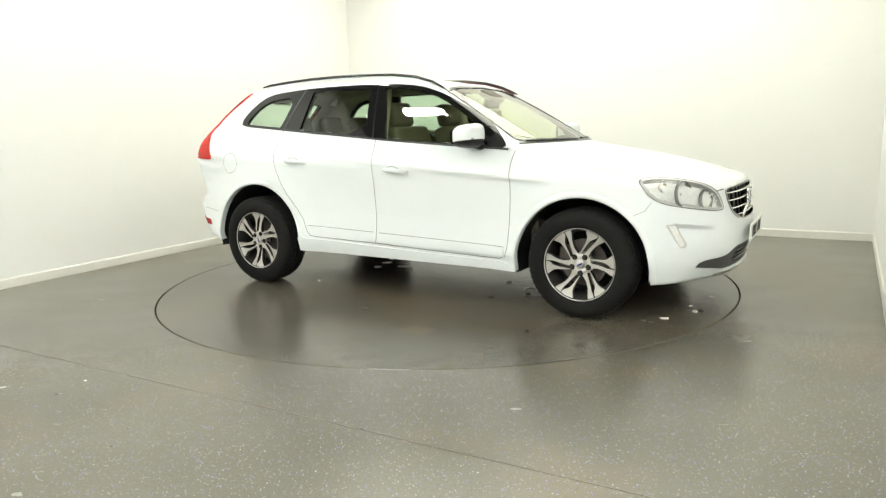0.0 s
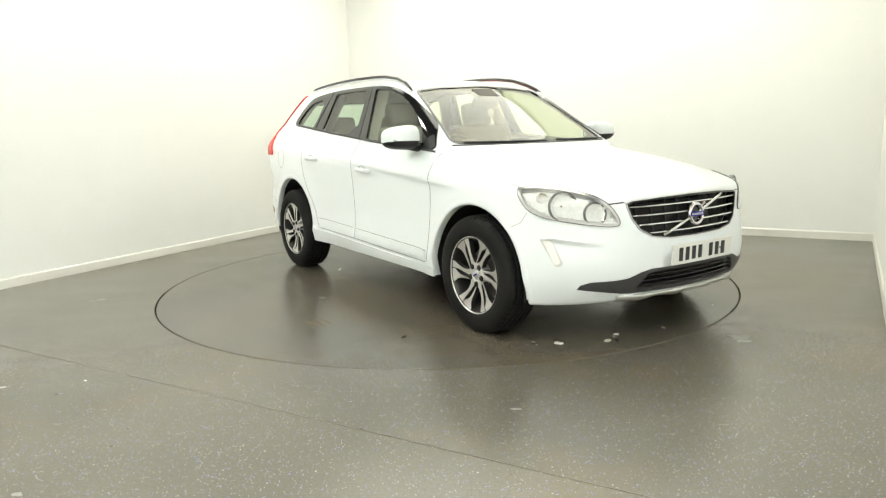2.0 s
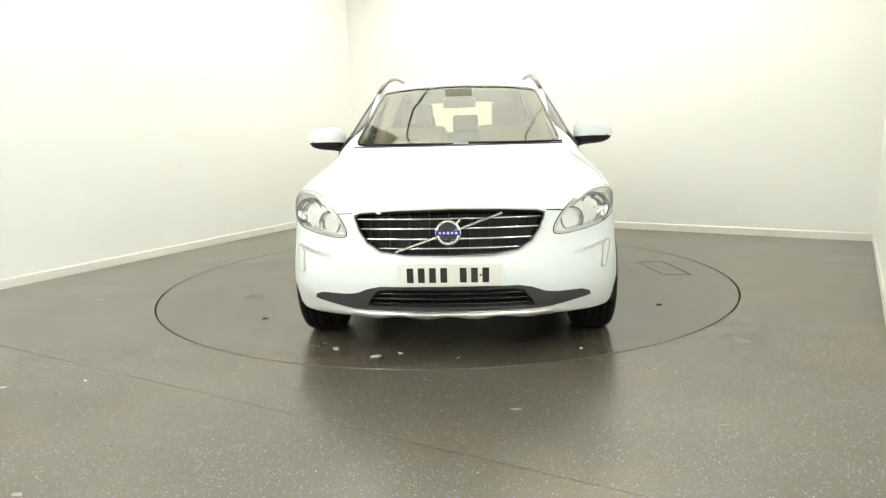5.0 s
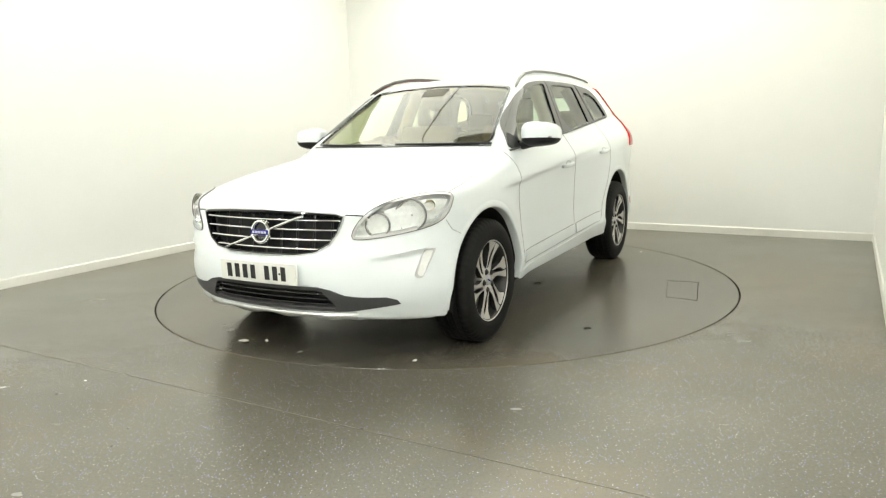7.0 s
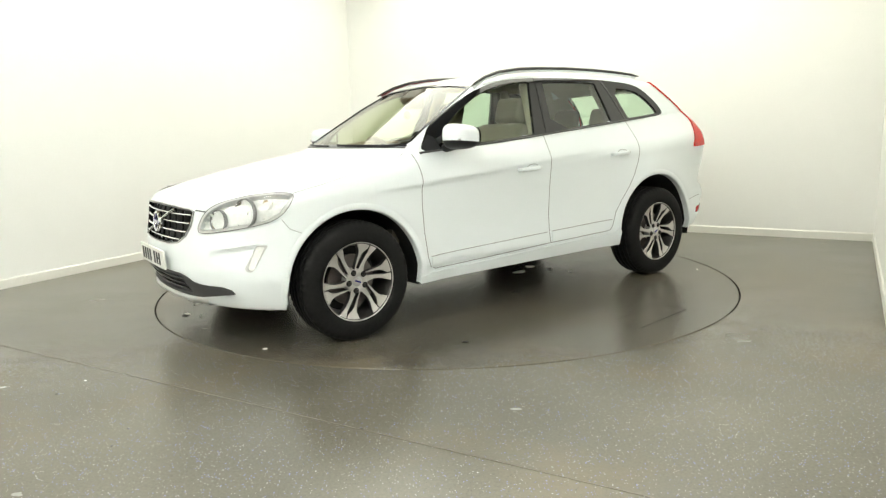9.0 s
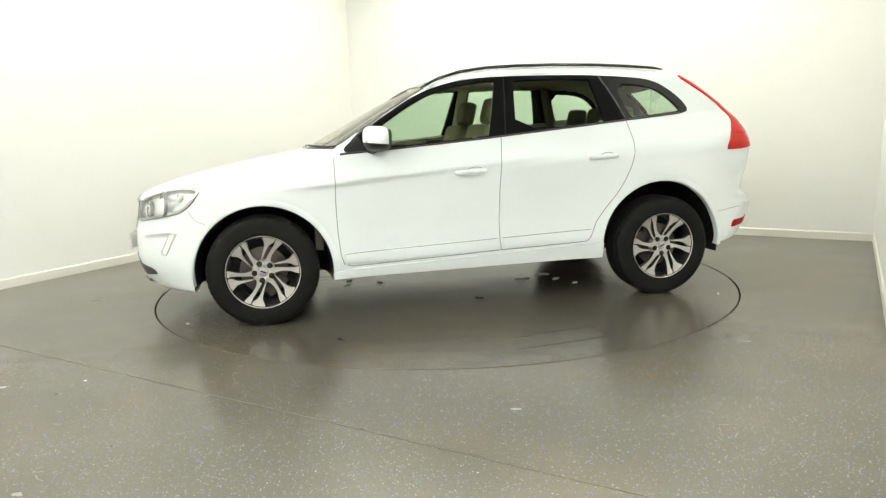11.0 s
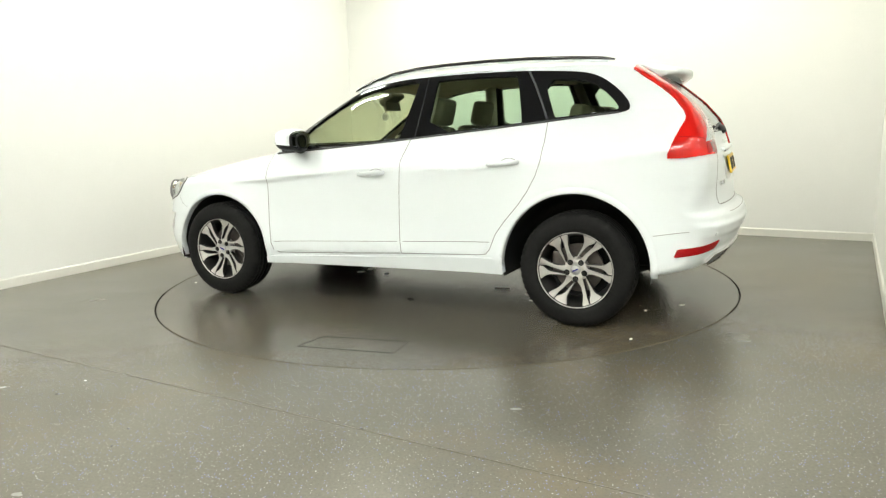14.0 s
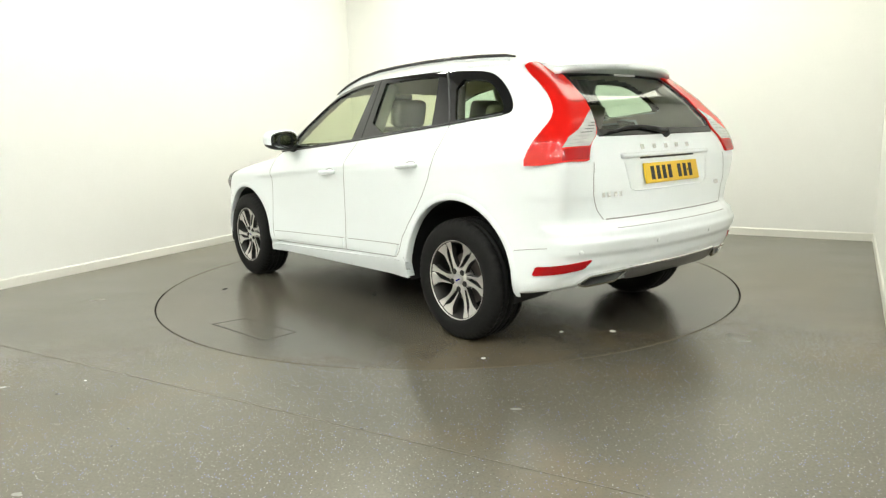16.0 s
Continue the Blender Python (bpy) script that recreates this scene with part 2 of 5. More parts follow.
def wall(name, a, b, height, ea=0.2, eb=0.2):
    d = (b - a).normalized()
    out = Vector((-d.y, d.x))
    bm = bmesh.new()
    low = [bm.verts.new((*p, -0.05)) for p in (a - d * 0.0, b + d * 0.0, b + out * 0.2 + d * eb, a + out * 0.2 - d * ea)]
    f = bm.faces.new(low)
    top = bmesh.ops.extrude_face_region(bm, geom=[f])["geom"]
    bmesh.ops.translate(bm, vec=(0, 0, height + 0.05), verts=[v for v in top if isinstance(v, bmesh.types.BMVert)])
    bmesh.ops.recalc_face_normals(bm, faces=bm.faces)
    return tagged(part(name, bm, WALL), "plain off-white painted studio wall with a smooth finish", "wall", kind="structure")


def skirting(name, a, b):
    d = (b - a).normalized()
    inn = Vector((d.y, -d.x))
    prof = [(0.001, 0.0), (0.016, 0.0), (0.016, 0.072), (0.010, 0.080), (0.001, 0.082)]
    bm = bmesh.new()
    ends = [[bm.verts.new((*(p + inn * o), z)) for o, z in prof] for p in (a + d * 0.012, b - d * 0.012)]
    for k in range(len(prof) - 1):
        bm.faces.new((ends[0][k], ends[1][k], ends[1][k + 1], ends[0][k + 1]))
    for e in ends:
        bm.faces.new(e)
    bmesh.ops.recalc_face_normals(bm, faces=bm.faces)
    return tagged(part(name, bm, SKIRT), "low white skirting board along the foot of the wall", "skirting board", kind="structure")


def room():
    names = ["wall_west", "wall_north", "wall_east", "wall_east_return", "wall_south_east", "wall_south"]
    for i, n in enumerate(names):
        a, b = PLAN[i], PLAN[(i + 1) % len(PLAN)]
        wall(n, a, b, CEILING, 0.0 if n == "wall_east_return" else 0.2, 0.0 if n == "wall_east" else 0.2)
        skirting("baseboard_" + n[5:], a, b)
    ring = [(TABLE_R * math.cos(a), TABLE_R * math.sin(a)) for a in np.linspace(0, 2 * math.pi, 180, endpoint=False)]
    v, f = fill([[tuple(p) for p in PLAN], ring], 0.8)
    bm = bmesh.new()
    vs = [bm.verts.new((*q, 0)) for q in v]
    for t in f:
        bm.faces.new([vs[k] for k in t])
    edge = [e for e in bm.edges if e.is_boundary and max(q.co.xy.length for q in e.verts) < TABLE_R + 0.01]
    lip = bmesh.ops.extrude_edge_only(bm, edges=edge)["geom"]
    bmesh.ops.translate(bm, vec=(0, 0, -0.04), verts=[q for q in lip if isinstance(q, bmesh.types.BMVert)])
    bmesh.ops.recalc_face_normals(bm, faces=bm.faces)
    tagged(part("floor", bm, FLOOR), "grey speckled resin floor with a satin shine and faint scuffs", "floor", kind="structure")
    for a, b, w in (((-3.3, -1.27), (1.9, -4.25), 0.003),):
        a, b = Vector(a), Vector(b)
        d = b - a
        bm = box(d.length, w, 0.002, pose(*((a + b) / 2), 0.0004, 0, 0, math.degrees(math.atan2(d.y, d.x))))
        tagged(part("floor_seam", bm, SEAM), "thin tan seam between sheets of the resin floor", "floor", kind="structure")
    pit = lathe([(0.001, -0.05), (2.4, -0.05)], steps=96)
    tagged(part("floor_pit", pit, PIT), "dark pit under the edge of the turntable", "floor", kind="structure")
    bm = bmesh.new()
    f = bm.faces.new([bm.verts.new((*p, CEILING)) for p in PLAN])
    bmesh.ops.solidify(bm, geom=[f], thickness=-0.1)
    tagged(part("ceiling", bm, CEIL), "plain pale studio ceiling", "ceiling", kind="structure")


def ceiling_light():
    root = tagged(new("ceiling_light"), "one of the unseen slim recessed ceiling light battens, mostly added as fill, switched on", "ceiling light", "ceiling light battens")
    part("frame", box(0.78, 0.20, 0.03, pose(0, 0, -0.016), 0.004), SKIRT, root)
    part("diffuser", box(0.70, 0.13, 0.012, pose(0, 0, -0.033), 0.003), PANEL, root, "glowing white diffuser")
    return root


# Unseen battens: a few match window reflections, the rest are added as fill light.
LIGHTS = ((1.3, -4.4), (-1.3, -3.5), (-4.0, -3.4), (-3.1, -1.5), (0.2, -6.4), (-3.2, -6.6), (-5.4, -5.6), (3.6, -4.3), (-2.2, 0.3), (2.4, -6.4), (-0.8, -8.6), (-2.6, -4.9), (-4.9, -4.5),
          (0.9, -8.0), (-2.4, -9.2), (-4.6, -8.2), (3.7, -6.0), (-1.6, -7.3), (-6.5, -7.4))


def light_box():
    """A large lit ceiling box over the turntable, in three cloth bays with dark joints between them."""
    root = tagged(new("ceiling_light_box"), "large lit softbox under the ceiling over the turntable", "ceiling light")
    w, d = 5.4, 2.9
    for sx, sy, px, py in ((w + 0.12, 0.06, 0, d / 2 + 0.03), (w + 0.12, 0.06, 0, -d / 2 - 0.03), (0.06, d, w / 2 + 0.03, 0), (0.06, d, -w / 2 - 0.03, 0)):
        part("frame_side", box(sx, sy, 0.26, pose(px, py, 0.13), 0.006), SKIRT, root)
    bay = w / 3
    for k in range(3):
        part("light_cloth", box(bay - 0.02, d, 0.012, pose((k - 1) * bay, 0, 0.02), 0.003), SOFTBOX, root, "glowing white cloth")
    for k in range(2):
        part("joint", box(0.022, d, 0.03, pose((k - 0.5) * bay, 0, 0.014), 0.004), BLACK, root, "dark joint bar")
    part("back_plate", box(w, d, 0.01, pose(0, 0, 0.255)), SKIRT, root)
    root.matrix_basis = pose(0.72, 1.52, CEILING - 0.30, 0, 0, -30.1)
    return root


def lighting():
    first = None
    for x, y in LIGHTS:
        m = pose(x, y, CEILING - 0.002, 0, 0, -30)
        if first is None:
            first = ceiling_light()
            first.matrix_basis = m
        else:
            copy_thing(first, m)


room()
lighting()
light_box()


# ---- the car's outer form, as one smooth function of place (car space: x ahead, y to its left, z up) ----
def curve(pts, blur=0.06):
    """A soft curve through (position, value) pairs."""
    a = np.array(sorted(pts), float)
    s = np.linspace(a[0, 0] - 1, a[-1, 0] + 1, 1600)
    v = np.interp(s, a[:, 0], a[:, 1])
    step = s[1] - s[0]
    k = np.exp(-0.5 * (np.arange(-150, 151) * step / blur) ** 2)
    v = np.convolve(np.pad(v, 150, mode="edge"), k / k.sum(), mode="valid")
    return lambda q: np.interp(q, s, v)


def smin(a, b, k):
    h = np.clip(0.5 + 0.5 * (b - a) / k, 0, 1)
    return b * (1 - h) + a * h - k * h * (1 - h)


def smax(a, b, k):
    return -smin(-a, -b, k)


def soft_step(a):
    return 1 / (1 + np.exp(-np.clip(a, -40, 40)))


HUB_F, HUB_R, HUB_Z = 1.387, -1.387, 0.352
ARCH = ((1.378, 0.338, 0.433), (-1.375, 0.362, 0.452))     # wheel openings: x, z, radius
NOSE = curve([(0.1, 2.10), (0.27, 2.20), (0.36, 2.25), (0.45, 2.265), (0.58, 2.26), (0.70, 2.235), (0.82, 2.225), (1.0, 2.21)], 0.03)
TAIL = curve([(0.2, -2.08), (0.32, -2.14), (0.42, -2.21), (0.50, -2.256), (0.553, -2.270), (0.572, -2.286), (0.632, -2.300), (0.648, -2.286), (0.690, -2.276), (0.704, -2.232), (0.74, -2.212), (0.90, -2.19), (1.03, -2.165),
              (1.15, -2.125), (1.23, -2.085), (1.345, -1.985), (1.44, -1.87), (1.53, -1.75), (1.60, -1.66), (1.7, -1.52)], 0.007)
TOP = curve([(-2.3, 1.50), (-1.9, 1.575), (-1.65, 1.605), (-1.3, 1.625), (-0.9, 1.632), (-0.4, 1.630), (-0.05, 1.603), (0.22, 1.545), (0.5, 1.405), (0.8, 1.245),
             (1.03, 1.122), (1.12, 1.095), (1.4, 1.045), (1.7, 0.985), (1.95, 0.925), (2.1, 0.88), (2.22, 0.835), (2.4, 0.75)], 0.035)
FLOOR_LINE = curve([(-2.4, 0.43), (-2.1, 0.385), (-1.8, 0.335), (-1.3, 0.29), (-0.9, 0.293), (0.95, 0.268), (1.4, 0.24), (1.8, 0.24), (2.1, 0.262), (2.3, 0.28)], 0.05)
SIDE = curve([(0.2, 0.872), (0.27, 0.876), (0.34, 0.886), (0.40, 0.902), (0.46, 0.896), (0.6, 0.889), (0.8, 0.893), (0.93, 0.899), (1.1, 0.902), (1.7, 0.90)], 0.02)
TAPER = curve([(-2.4, 0.065), (-2.0, 0.028), (-1.6, 0.006), (-1.0, 0), (1.2, 0), (1.6, 0.010), (1.9, 0.032), (2.1, 0.06), (2.4, 0.12)], 0.08)


def belt(x):
    return 1.133 - 0.09 * x


def form(p):
    """Below 0 inside the car's skin, above 0 outside."""
    x, y, z = p[..., 0], np.abs(p[..., 1]), p[..., 2]
    zb = belt(x)
    yb = 0.826 - 0.42 * (zb - 1.05)
    house = np.where(z < zb, yb + 0.78 * (zb - z), yb - 0.42 * (z - zb))
    side = SIDE(z) - TAPER(x)
    crease = belt(x) - 0.155
    rise = np.where(z > crease, (z - crease) / 0.10, (crease - z) / 0.020)
    side = side + 0.017 * np.exp(-rise ** 2) * np.clip((x + 1.6) / 1.5, 0, 1) * np.clip((1.25 - x) / 0.3, 0, 1)
    for ax, az, ar in ARCH:
        d = np.hypot(x - ax, z - az)
        side = side + 0.026 * np.exp(-(np.maximum(d - ar - 0.02, 0) / 0.13) ** 2)
    # shallow pockets: under the tail lamps at the rear corners, and under the crease beside the running lamps
    rear_pocket = 0.006 * soft_step((0.848 - z) / 0.007) * soft_step((z - 0.640) / 0.007) * np.clip((-1.86 - x) / 0.12, 0, 1)
    line = 0.612 - 0.16 * np.maximum(x - 1.95, 0)
    front_pocket = 0.020 * soft_step((line - z) / 0.005) * np.exp(-(np.maximum(line - z, 0) / 0.07) ** 2) * np.clip((x - 1.93) / 0.03, 0, 1) * np.clip((y - 0.60) / 0.12, 0, 1)
    side = side - rear_pocket - front_pocket
    width = smin(side, house, 0.05)
    y2 = y * y
    nose = NOSE(z) - 0.20 * y2 - 0.33 * y2 * y2 - front_pocket
    up = np.clip((z - 0.70) / 0.3, 0, 1)
    tail = TAIL(z) + (0.12 - 0.09 * up) * y2 + (0.16 - 0.10 * up) * y2 * y2
    tail = tail + rear_pocket * np.clip((y - 0.58) / 0.06, 0, 1)
    bow = np.clip((x - 0.2) / 0.8, 0, 1) * np.clip((1.5 - x) / 0.5, 0, 1)
    top = TOP(x + 0.16 * y2 * bow) - np.where(x > 0.9, 0.085, 0.085) * y2 - 0.05 * y2 * y2
    f = smax(y - width, x - nose, 0.13)
    f = smax(f, z - top, 0.055)
    f = smax(f, tail - x, 0.085)
    return smax(f, FLOOR_LINE(x) - z, 0.02)


def drop(points, n):
    """Slides points along the direction n, from outside, on to the car's skin."""
    p, n = np.asarray(points, float), np.asarray(n, float)
    n = n / np.linalg.norm(n)
    base = p - (p @ n)[:, None] * n
    s = np.linspace(2.9, -1.0, 140)
    f = form(base[:, None, :] + s[None, :, None] * n)
    hit = (f < 0).any(1)
    i = np.where(hit, np.clip(np.argmax(f < 0, axis=1), 1, None), np.argmin(f, axis=1))
    hi, lo = s[np.where(hit, i - 1, i)], s[i]
    for _ in range(26):
        m = (hi + lo) / 2
        out = form(base + m[:, None] * n) > 0
        hi, lo = np.where(out, m, hi), np.where(out, lo, m)
    return base + ((hi + lo) / 2)[:, None] * n


def normals(p):
    e = 2e-3
    g = np.stack([form(p + d) - form(p - d) for d in np.eye(3) * e], -1)
    return g / np.maximum(np.linalg.norm(g, axis=-1, keepdims=True), 1e-9)


# ---- outlines of openings and panels on the car ----
def rounded(loop, times=2):
    """Cuts the corners of a closed outline."""
    a = np.array(loop, float)
    for _ in range(times):
        b = np.roll(a, -1, 0)
        a = np.stack([0.75 * a + 0.25 * b, 0.25 * a + 0.75 * b], 1).reshape(-1, a.shape[1])
    return a


def dense(line, step=0.02, closed=True):
    a = np.array(line, float)
    b = np.roll(a, -1, 0) if closed else a[1:]
    out = []
    for p, q in zip(a, b):
        n = max(1, int(np.ceil(np.linalg.norm(q - p) / step)))
        out += [p + (q - p) * k / n for k in range(n)]
    if not closed:
        out.append(a[-1])
    return np.array(out)


def inset(loop, d):
    """Moves a flat closed outline inwards by d."""
    a = np.array(loop, float)
    area = 0.5 * np.sum(a[:, 0] * np.roll(a[:, 1], -1) - np.roll(a[:, 0], -1) * a[:, 1])
    t = np.roll(a, -1, 0) - np.roll(a, 1, 0)
    t /= np.maximum(np.linalg.norm(t, axis=1)[:, None], 1e-9)
    return a + d * np.sign(area) * np.stack([-t[:, 1], t[:, 0]], -1)


def both(half):
    """A closed outline in (y, z) from its half with y >= 0, listed from the middle round to the middle."""
    return np.array(half + [(-y, z) for y, z in half[::-1] if y > 1e-6])


# side outlines in (x, z)
DLO = rounded([(0.868, 1.068), (0.765, 1.173), (0.659, 1.256), (0.468, 1.368), (0.274, 1.468), (0.08, 1.528), (-0.114, 1.553), (-0.308, 1.563), (-0.60, 1.568), (-0.95, 1.566),
               (-1.272, 1.547), (-1.41, 1.527), (-1.50, 1.487), (-1.60, 1.41), (-1.665, 1.33), (-1.655, 1.283), (-1.438, 1.270), (-0.866, 1.213), (-0.104, 1.142), (0.40, 1.102)], 2)
GLASS_1 = rounded([(0.690, 1.096), (0.62, 1.225), (0.455, 1.340), (0.27, 1.440), (0.08, 1.502), (-0.11, 1.530), (-0.240, 1.538), (-0.233, 1.51), (-0.150, 1.172), (-0.140, 1.158)], 1)
GLASS_2 = rounded([(-0.342, 1.182), (-0.368, 1.52), (-0.378, 1.535), (-0.65, 1.543), (-0.93, 1.537), (-0.942, 1.525), (-1.005, 1.245), (-0.99, 1.237)], 1)
GLASS_3 = rounded([(-1.118, 1.505), (-1.36, 1.49), (-1.48, 1.44), (-1.58, 1.345), (-1.60, 1.305), (-1.57, 1.296), (-1.232, 1.263), (-1.205, 1.27)], 1)
DOOR_1 = rounded([(0.905, 1.075), (0.908, 0.60), (0.888, 0.40), (0.845, 0.352), (0.76, 0.352), (-0.150, 0.391), (-0.182, 0.40), (-0.178, 0.616), (-0.193, 0.988), (-0.240, 1.16)], 1)
DOOR_2 = rounded([(-0.240, 1.16), (-0.193, 0.988), (-0.178, 0.616), (-0.182, 0.40), (-0.22, 0.396), (-0.775, 0.416), (-0.825, 0.43), (-0.875, 0.557), (-1.029, 0.742), (-1.139, 0.925), (-1.178, 1.089), (-1.172, 1.245)], 1)
# front and rear outlines in (y, z)
SCREEN = both([(0.0, 1.113), (0.40, 1.111), (0.62, 1.112), (0.675, 1.122), (0.686, 1.145), (0.658, 1.23), (0.617, 1.36), (0.577, 1.475), (0.562, 1.495), (0.53, 1.508), (0.35, 1.528), (0.0, 1.541)])
GRILLE = both([(0.0, 0.826), (0.25, 0.822), (0.44, 0.812), (0.482, 0.800), (0.478, 0.775), (0.455, 0.715), (0.415, 0.655), (0.34, 0.613), (0.22, 0.596), (0.0, 0.592)])
INTAKE = both([(0.0, 0.443), (0.345, 0.443), (0.41, 0.43), (0.48, 0.402), (0.54, 0.394), (0.67, 0.390), (0.712, 0.374), (0.722, 0.352), (0.69, 0.346), (0.50, 0.316), (0.44, 0.312), (0.0, 0.308)])
REARGLASS = both([(0.0, 1.158), (0.40, 1.156), (0.555, 1.160), (0.565, 1.20), (0.535, 1.30), (0.50, 1.40), (0.475, 1.485), (0.44, 1.515), (0.0, 1.535)])
LAMP = np.array([(1.728, 0.868, 0.868), (1.745, 0.84, 0.888), (1.805, 0.775, 0.892), (1.92, 0.70, 0.880), (2.045, 0.618, 0.842), (2.112, 0.555, 0.795), (2.152, 0.525, 0.735),
                 (2.165, 0.520, 0.695), (2.150, 0.540, 0.680), (2.112, 0.620, 0.685), (2.007, 0.758, 0.709), (1.88, 0.84, 0.737), (1.80, 0.868, 0.780)])
LAMP_N = np.array((0.72, 0.62, 0.30))
TAILLAMP = np.array([(-1.885, 0.879, 1.018), (-1.925, 0.858, 1.115), (-1.963, 0.822, 1.18), (-1.982, 0.77, 1.235), (-1.955, 0.718, 1.29), (-1.89, 0.680, 1.362), (-1.80, 0.655, 1.437), (-1.725, 0.640, 1.487), (-1.640, 0.608, 1.549),
                     (-1.688, 0.474, 1.552), (-1.789, 0.480, 1.494), (-1.899, 0.494, 1.410), (-1.999, 0.508, 1.318), (-2.086, 0.552, 1.206), (-2.106, 0.570, 1.163), (-2.116, 0.630, 1.122), (-2.136, 0.668, 1.060), (-2.138, 0.672, 1.032), (-2.120, 0.74, 1.030), (-2.085, 0.826, 1.026), (-2.02, 0.866, 1.020), (-1.95, 0.876, 1.018)])
TAIL_N = np.array((-0.70, 0.62, 0.30))
MIRROR_Y = np.array((1, -1, 1))


def patch(name, loops, n, mat, parent, label="", lift=0.002, thick=0.004, step=0.04, smooth=True):
    """A panel with a crisp outline that lies on the car's skin: outlines in car space, seen along n."""
    n = np.asarray(n, float) / np.linalg.norm(n)
    u = np.cross((0, 0, 1), n)
    u /= np.linalg.norm(u)
    w = np.cross(n, u)
    flat = [dense(np.stack([np.asarray(l) @ u, np.asarray(l) @ w], -1), step * 0.6) for l in loops]
    v, f = fill(flat, step)
    p = drop(v[:, :1] * u + v[:, 1:] * w, n)
    g = normals(p)
    bm = bmesh.new()
    vs = [bm.verts.new(q) for q in p + g * lift]
    bm.verts.index_update()
    for t in f:
        a, b, c = (vs[k].co for k in t)
        bm.faces.new([vs[k] for k in (list(t) if (b - a).cross(c - a).dot(Vector(n)) > 0 else list(t)[::-1])])
    if thick:
        edge, back = {}, {}
        for e in [e for e in bm.edges if e.is_boundary]:
            for x in e.verts:
                if x not in back:
                    edge[x] = bm.verts.new(x.co)
                    back[x] = bm.verts.new(x.co - Vector(g[x.index]) * thick)
            x, y = e.verts
            bm.faces.new((edge[x], edge[y], back[y], back[x]))
    bm.verts.index_update()
    return part(name, bm, mat, parent, label, smooth=smooth)


def on_side(xz, sign, lift=0.0):
    a = np.asarray(xz, float)
    p = drop(np.stack([a[:, 0], np.zeros(len(a)), a[:, 1]], -1), (0, 1, 0))
    return p * (1, sign, 1)


def on_end(yz, sign):
    a = np.asarray(yz, float)
    return drop(np.stack([np.zeros(len(a)), a[:, 0], a[:, 1]], -1), (sign, 0, 0))


def ribbon(name, line, n, width, mat, parent, lift=0.0012, label=""):
    """A narrow strip that follows the skin along a line."""
    p = drop(dense(line, 0.02, False), n)
    g = normals(p)
    t = np.gradient(p, axis=0)
    t /= np.linalg.norm(t, axis=1)[:, None]
    s = np.cross(g, t) * width / 2
    bm = bmesh.new()
    rows = []
    for k in range(len(p)):
        rows.append([bm.verts.new(p[k] + g[k] * h + s[k] * c) for c, h in ((-1.0, -0.001), (-0.8, lift), (0.8, lift), (1.0, -0.001))])
    for a, b in zip(rows, rows[1:]):
        for k in range(3):
            bm.faces.new((a[k], a[k + 1], b[k + 1], b[k]))
    bmesh.ops.recalc_face_normals(bm, faces=bm.faces)
    return part(name, bm, mat, parent, label, smooth=True)


# ---- the car's skin, cut into its panels ----
def skin():
    a, b = np.array((-1.35, 0, 0.78)), np.array((1.45, 0, 0.62))
    phi = np.linspace(0, 2 * np.pi, 361)[:-1]
    radial = np.stack([0 * phi, np.sin(phi), np.cos(phi)], -1)
    rows = []
    for al in np.linspace(90, 2, 96):
        rows.append((a, -math.sin(radians(al)), math.cos(radians(al))))
    for s in np.linspace(0, 1, 230):
        rows.append((a + (b - a) * s, 0.0, 1.0))
    for al in np.linspace(2, 90, 96):
        rows.append((b, math.sin(radians(al)), math.cos(radians(al))))
    eye = np.array([r[0] for r in rows])[:, None, :]
    way = np.array([(r[1], 0, 0) for r in rows])[:, None, :] + np.array([r[2] for r in rows])[:, None, None] * radial[None]
    lo, hi = np.zeros(way.shape[:2]), np.full(way.shape[:2], 2.2)
    for _ in range(34):
        m = (lo + hi) / 2
        out = form(eye + m[..., None] * way) > 0
        hi, lo = np.where(out, m, hi), np.where(out, lo, m)
    pts = (eye + ((lo + hi) / 2)[..., None] * way).reshape(-1, 3)
    nr, nc = way.shape[:2]
    i, j = np.meshgrid(np.arange(nr - 1), np.arange(nc), indexing="ij")
    k = (j + 1) % nc
    quads = np.stack([i * nc + j, i * nc + k, (i + 1) * nc + k, (i + 1) * nc + j], -1).reshape(-1, 4)
    return pts, quads


def panel(name, pts, quads, keep, g, mat, parent, shift=0.0, label=""):
    q = quads[keep]
    used, inv = np.unique(q, return_inverse=True)
    me = from_arrays(name, pts[used] + g[used] * shift, inv.reshape(-1, 4)[:, ::-1], mat)
    if shift == 0:
        me.normals_split_custom_set_from_vertices([tuple(v) for v in g[used]])
    return part(name, me, mat, parent, label)


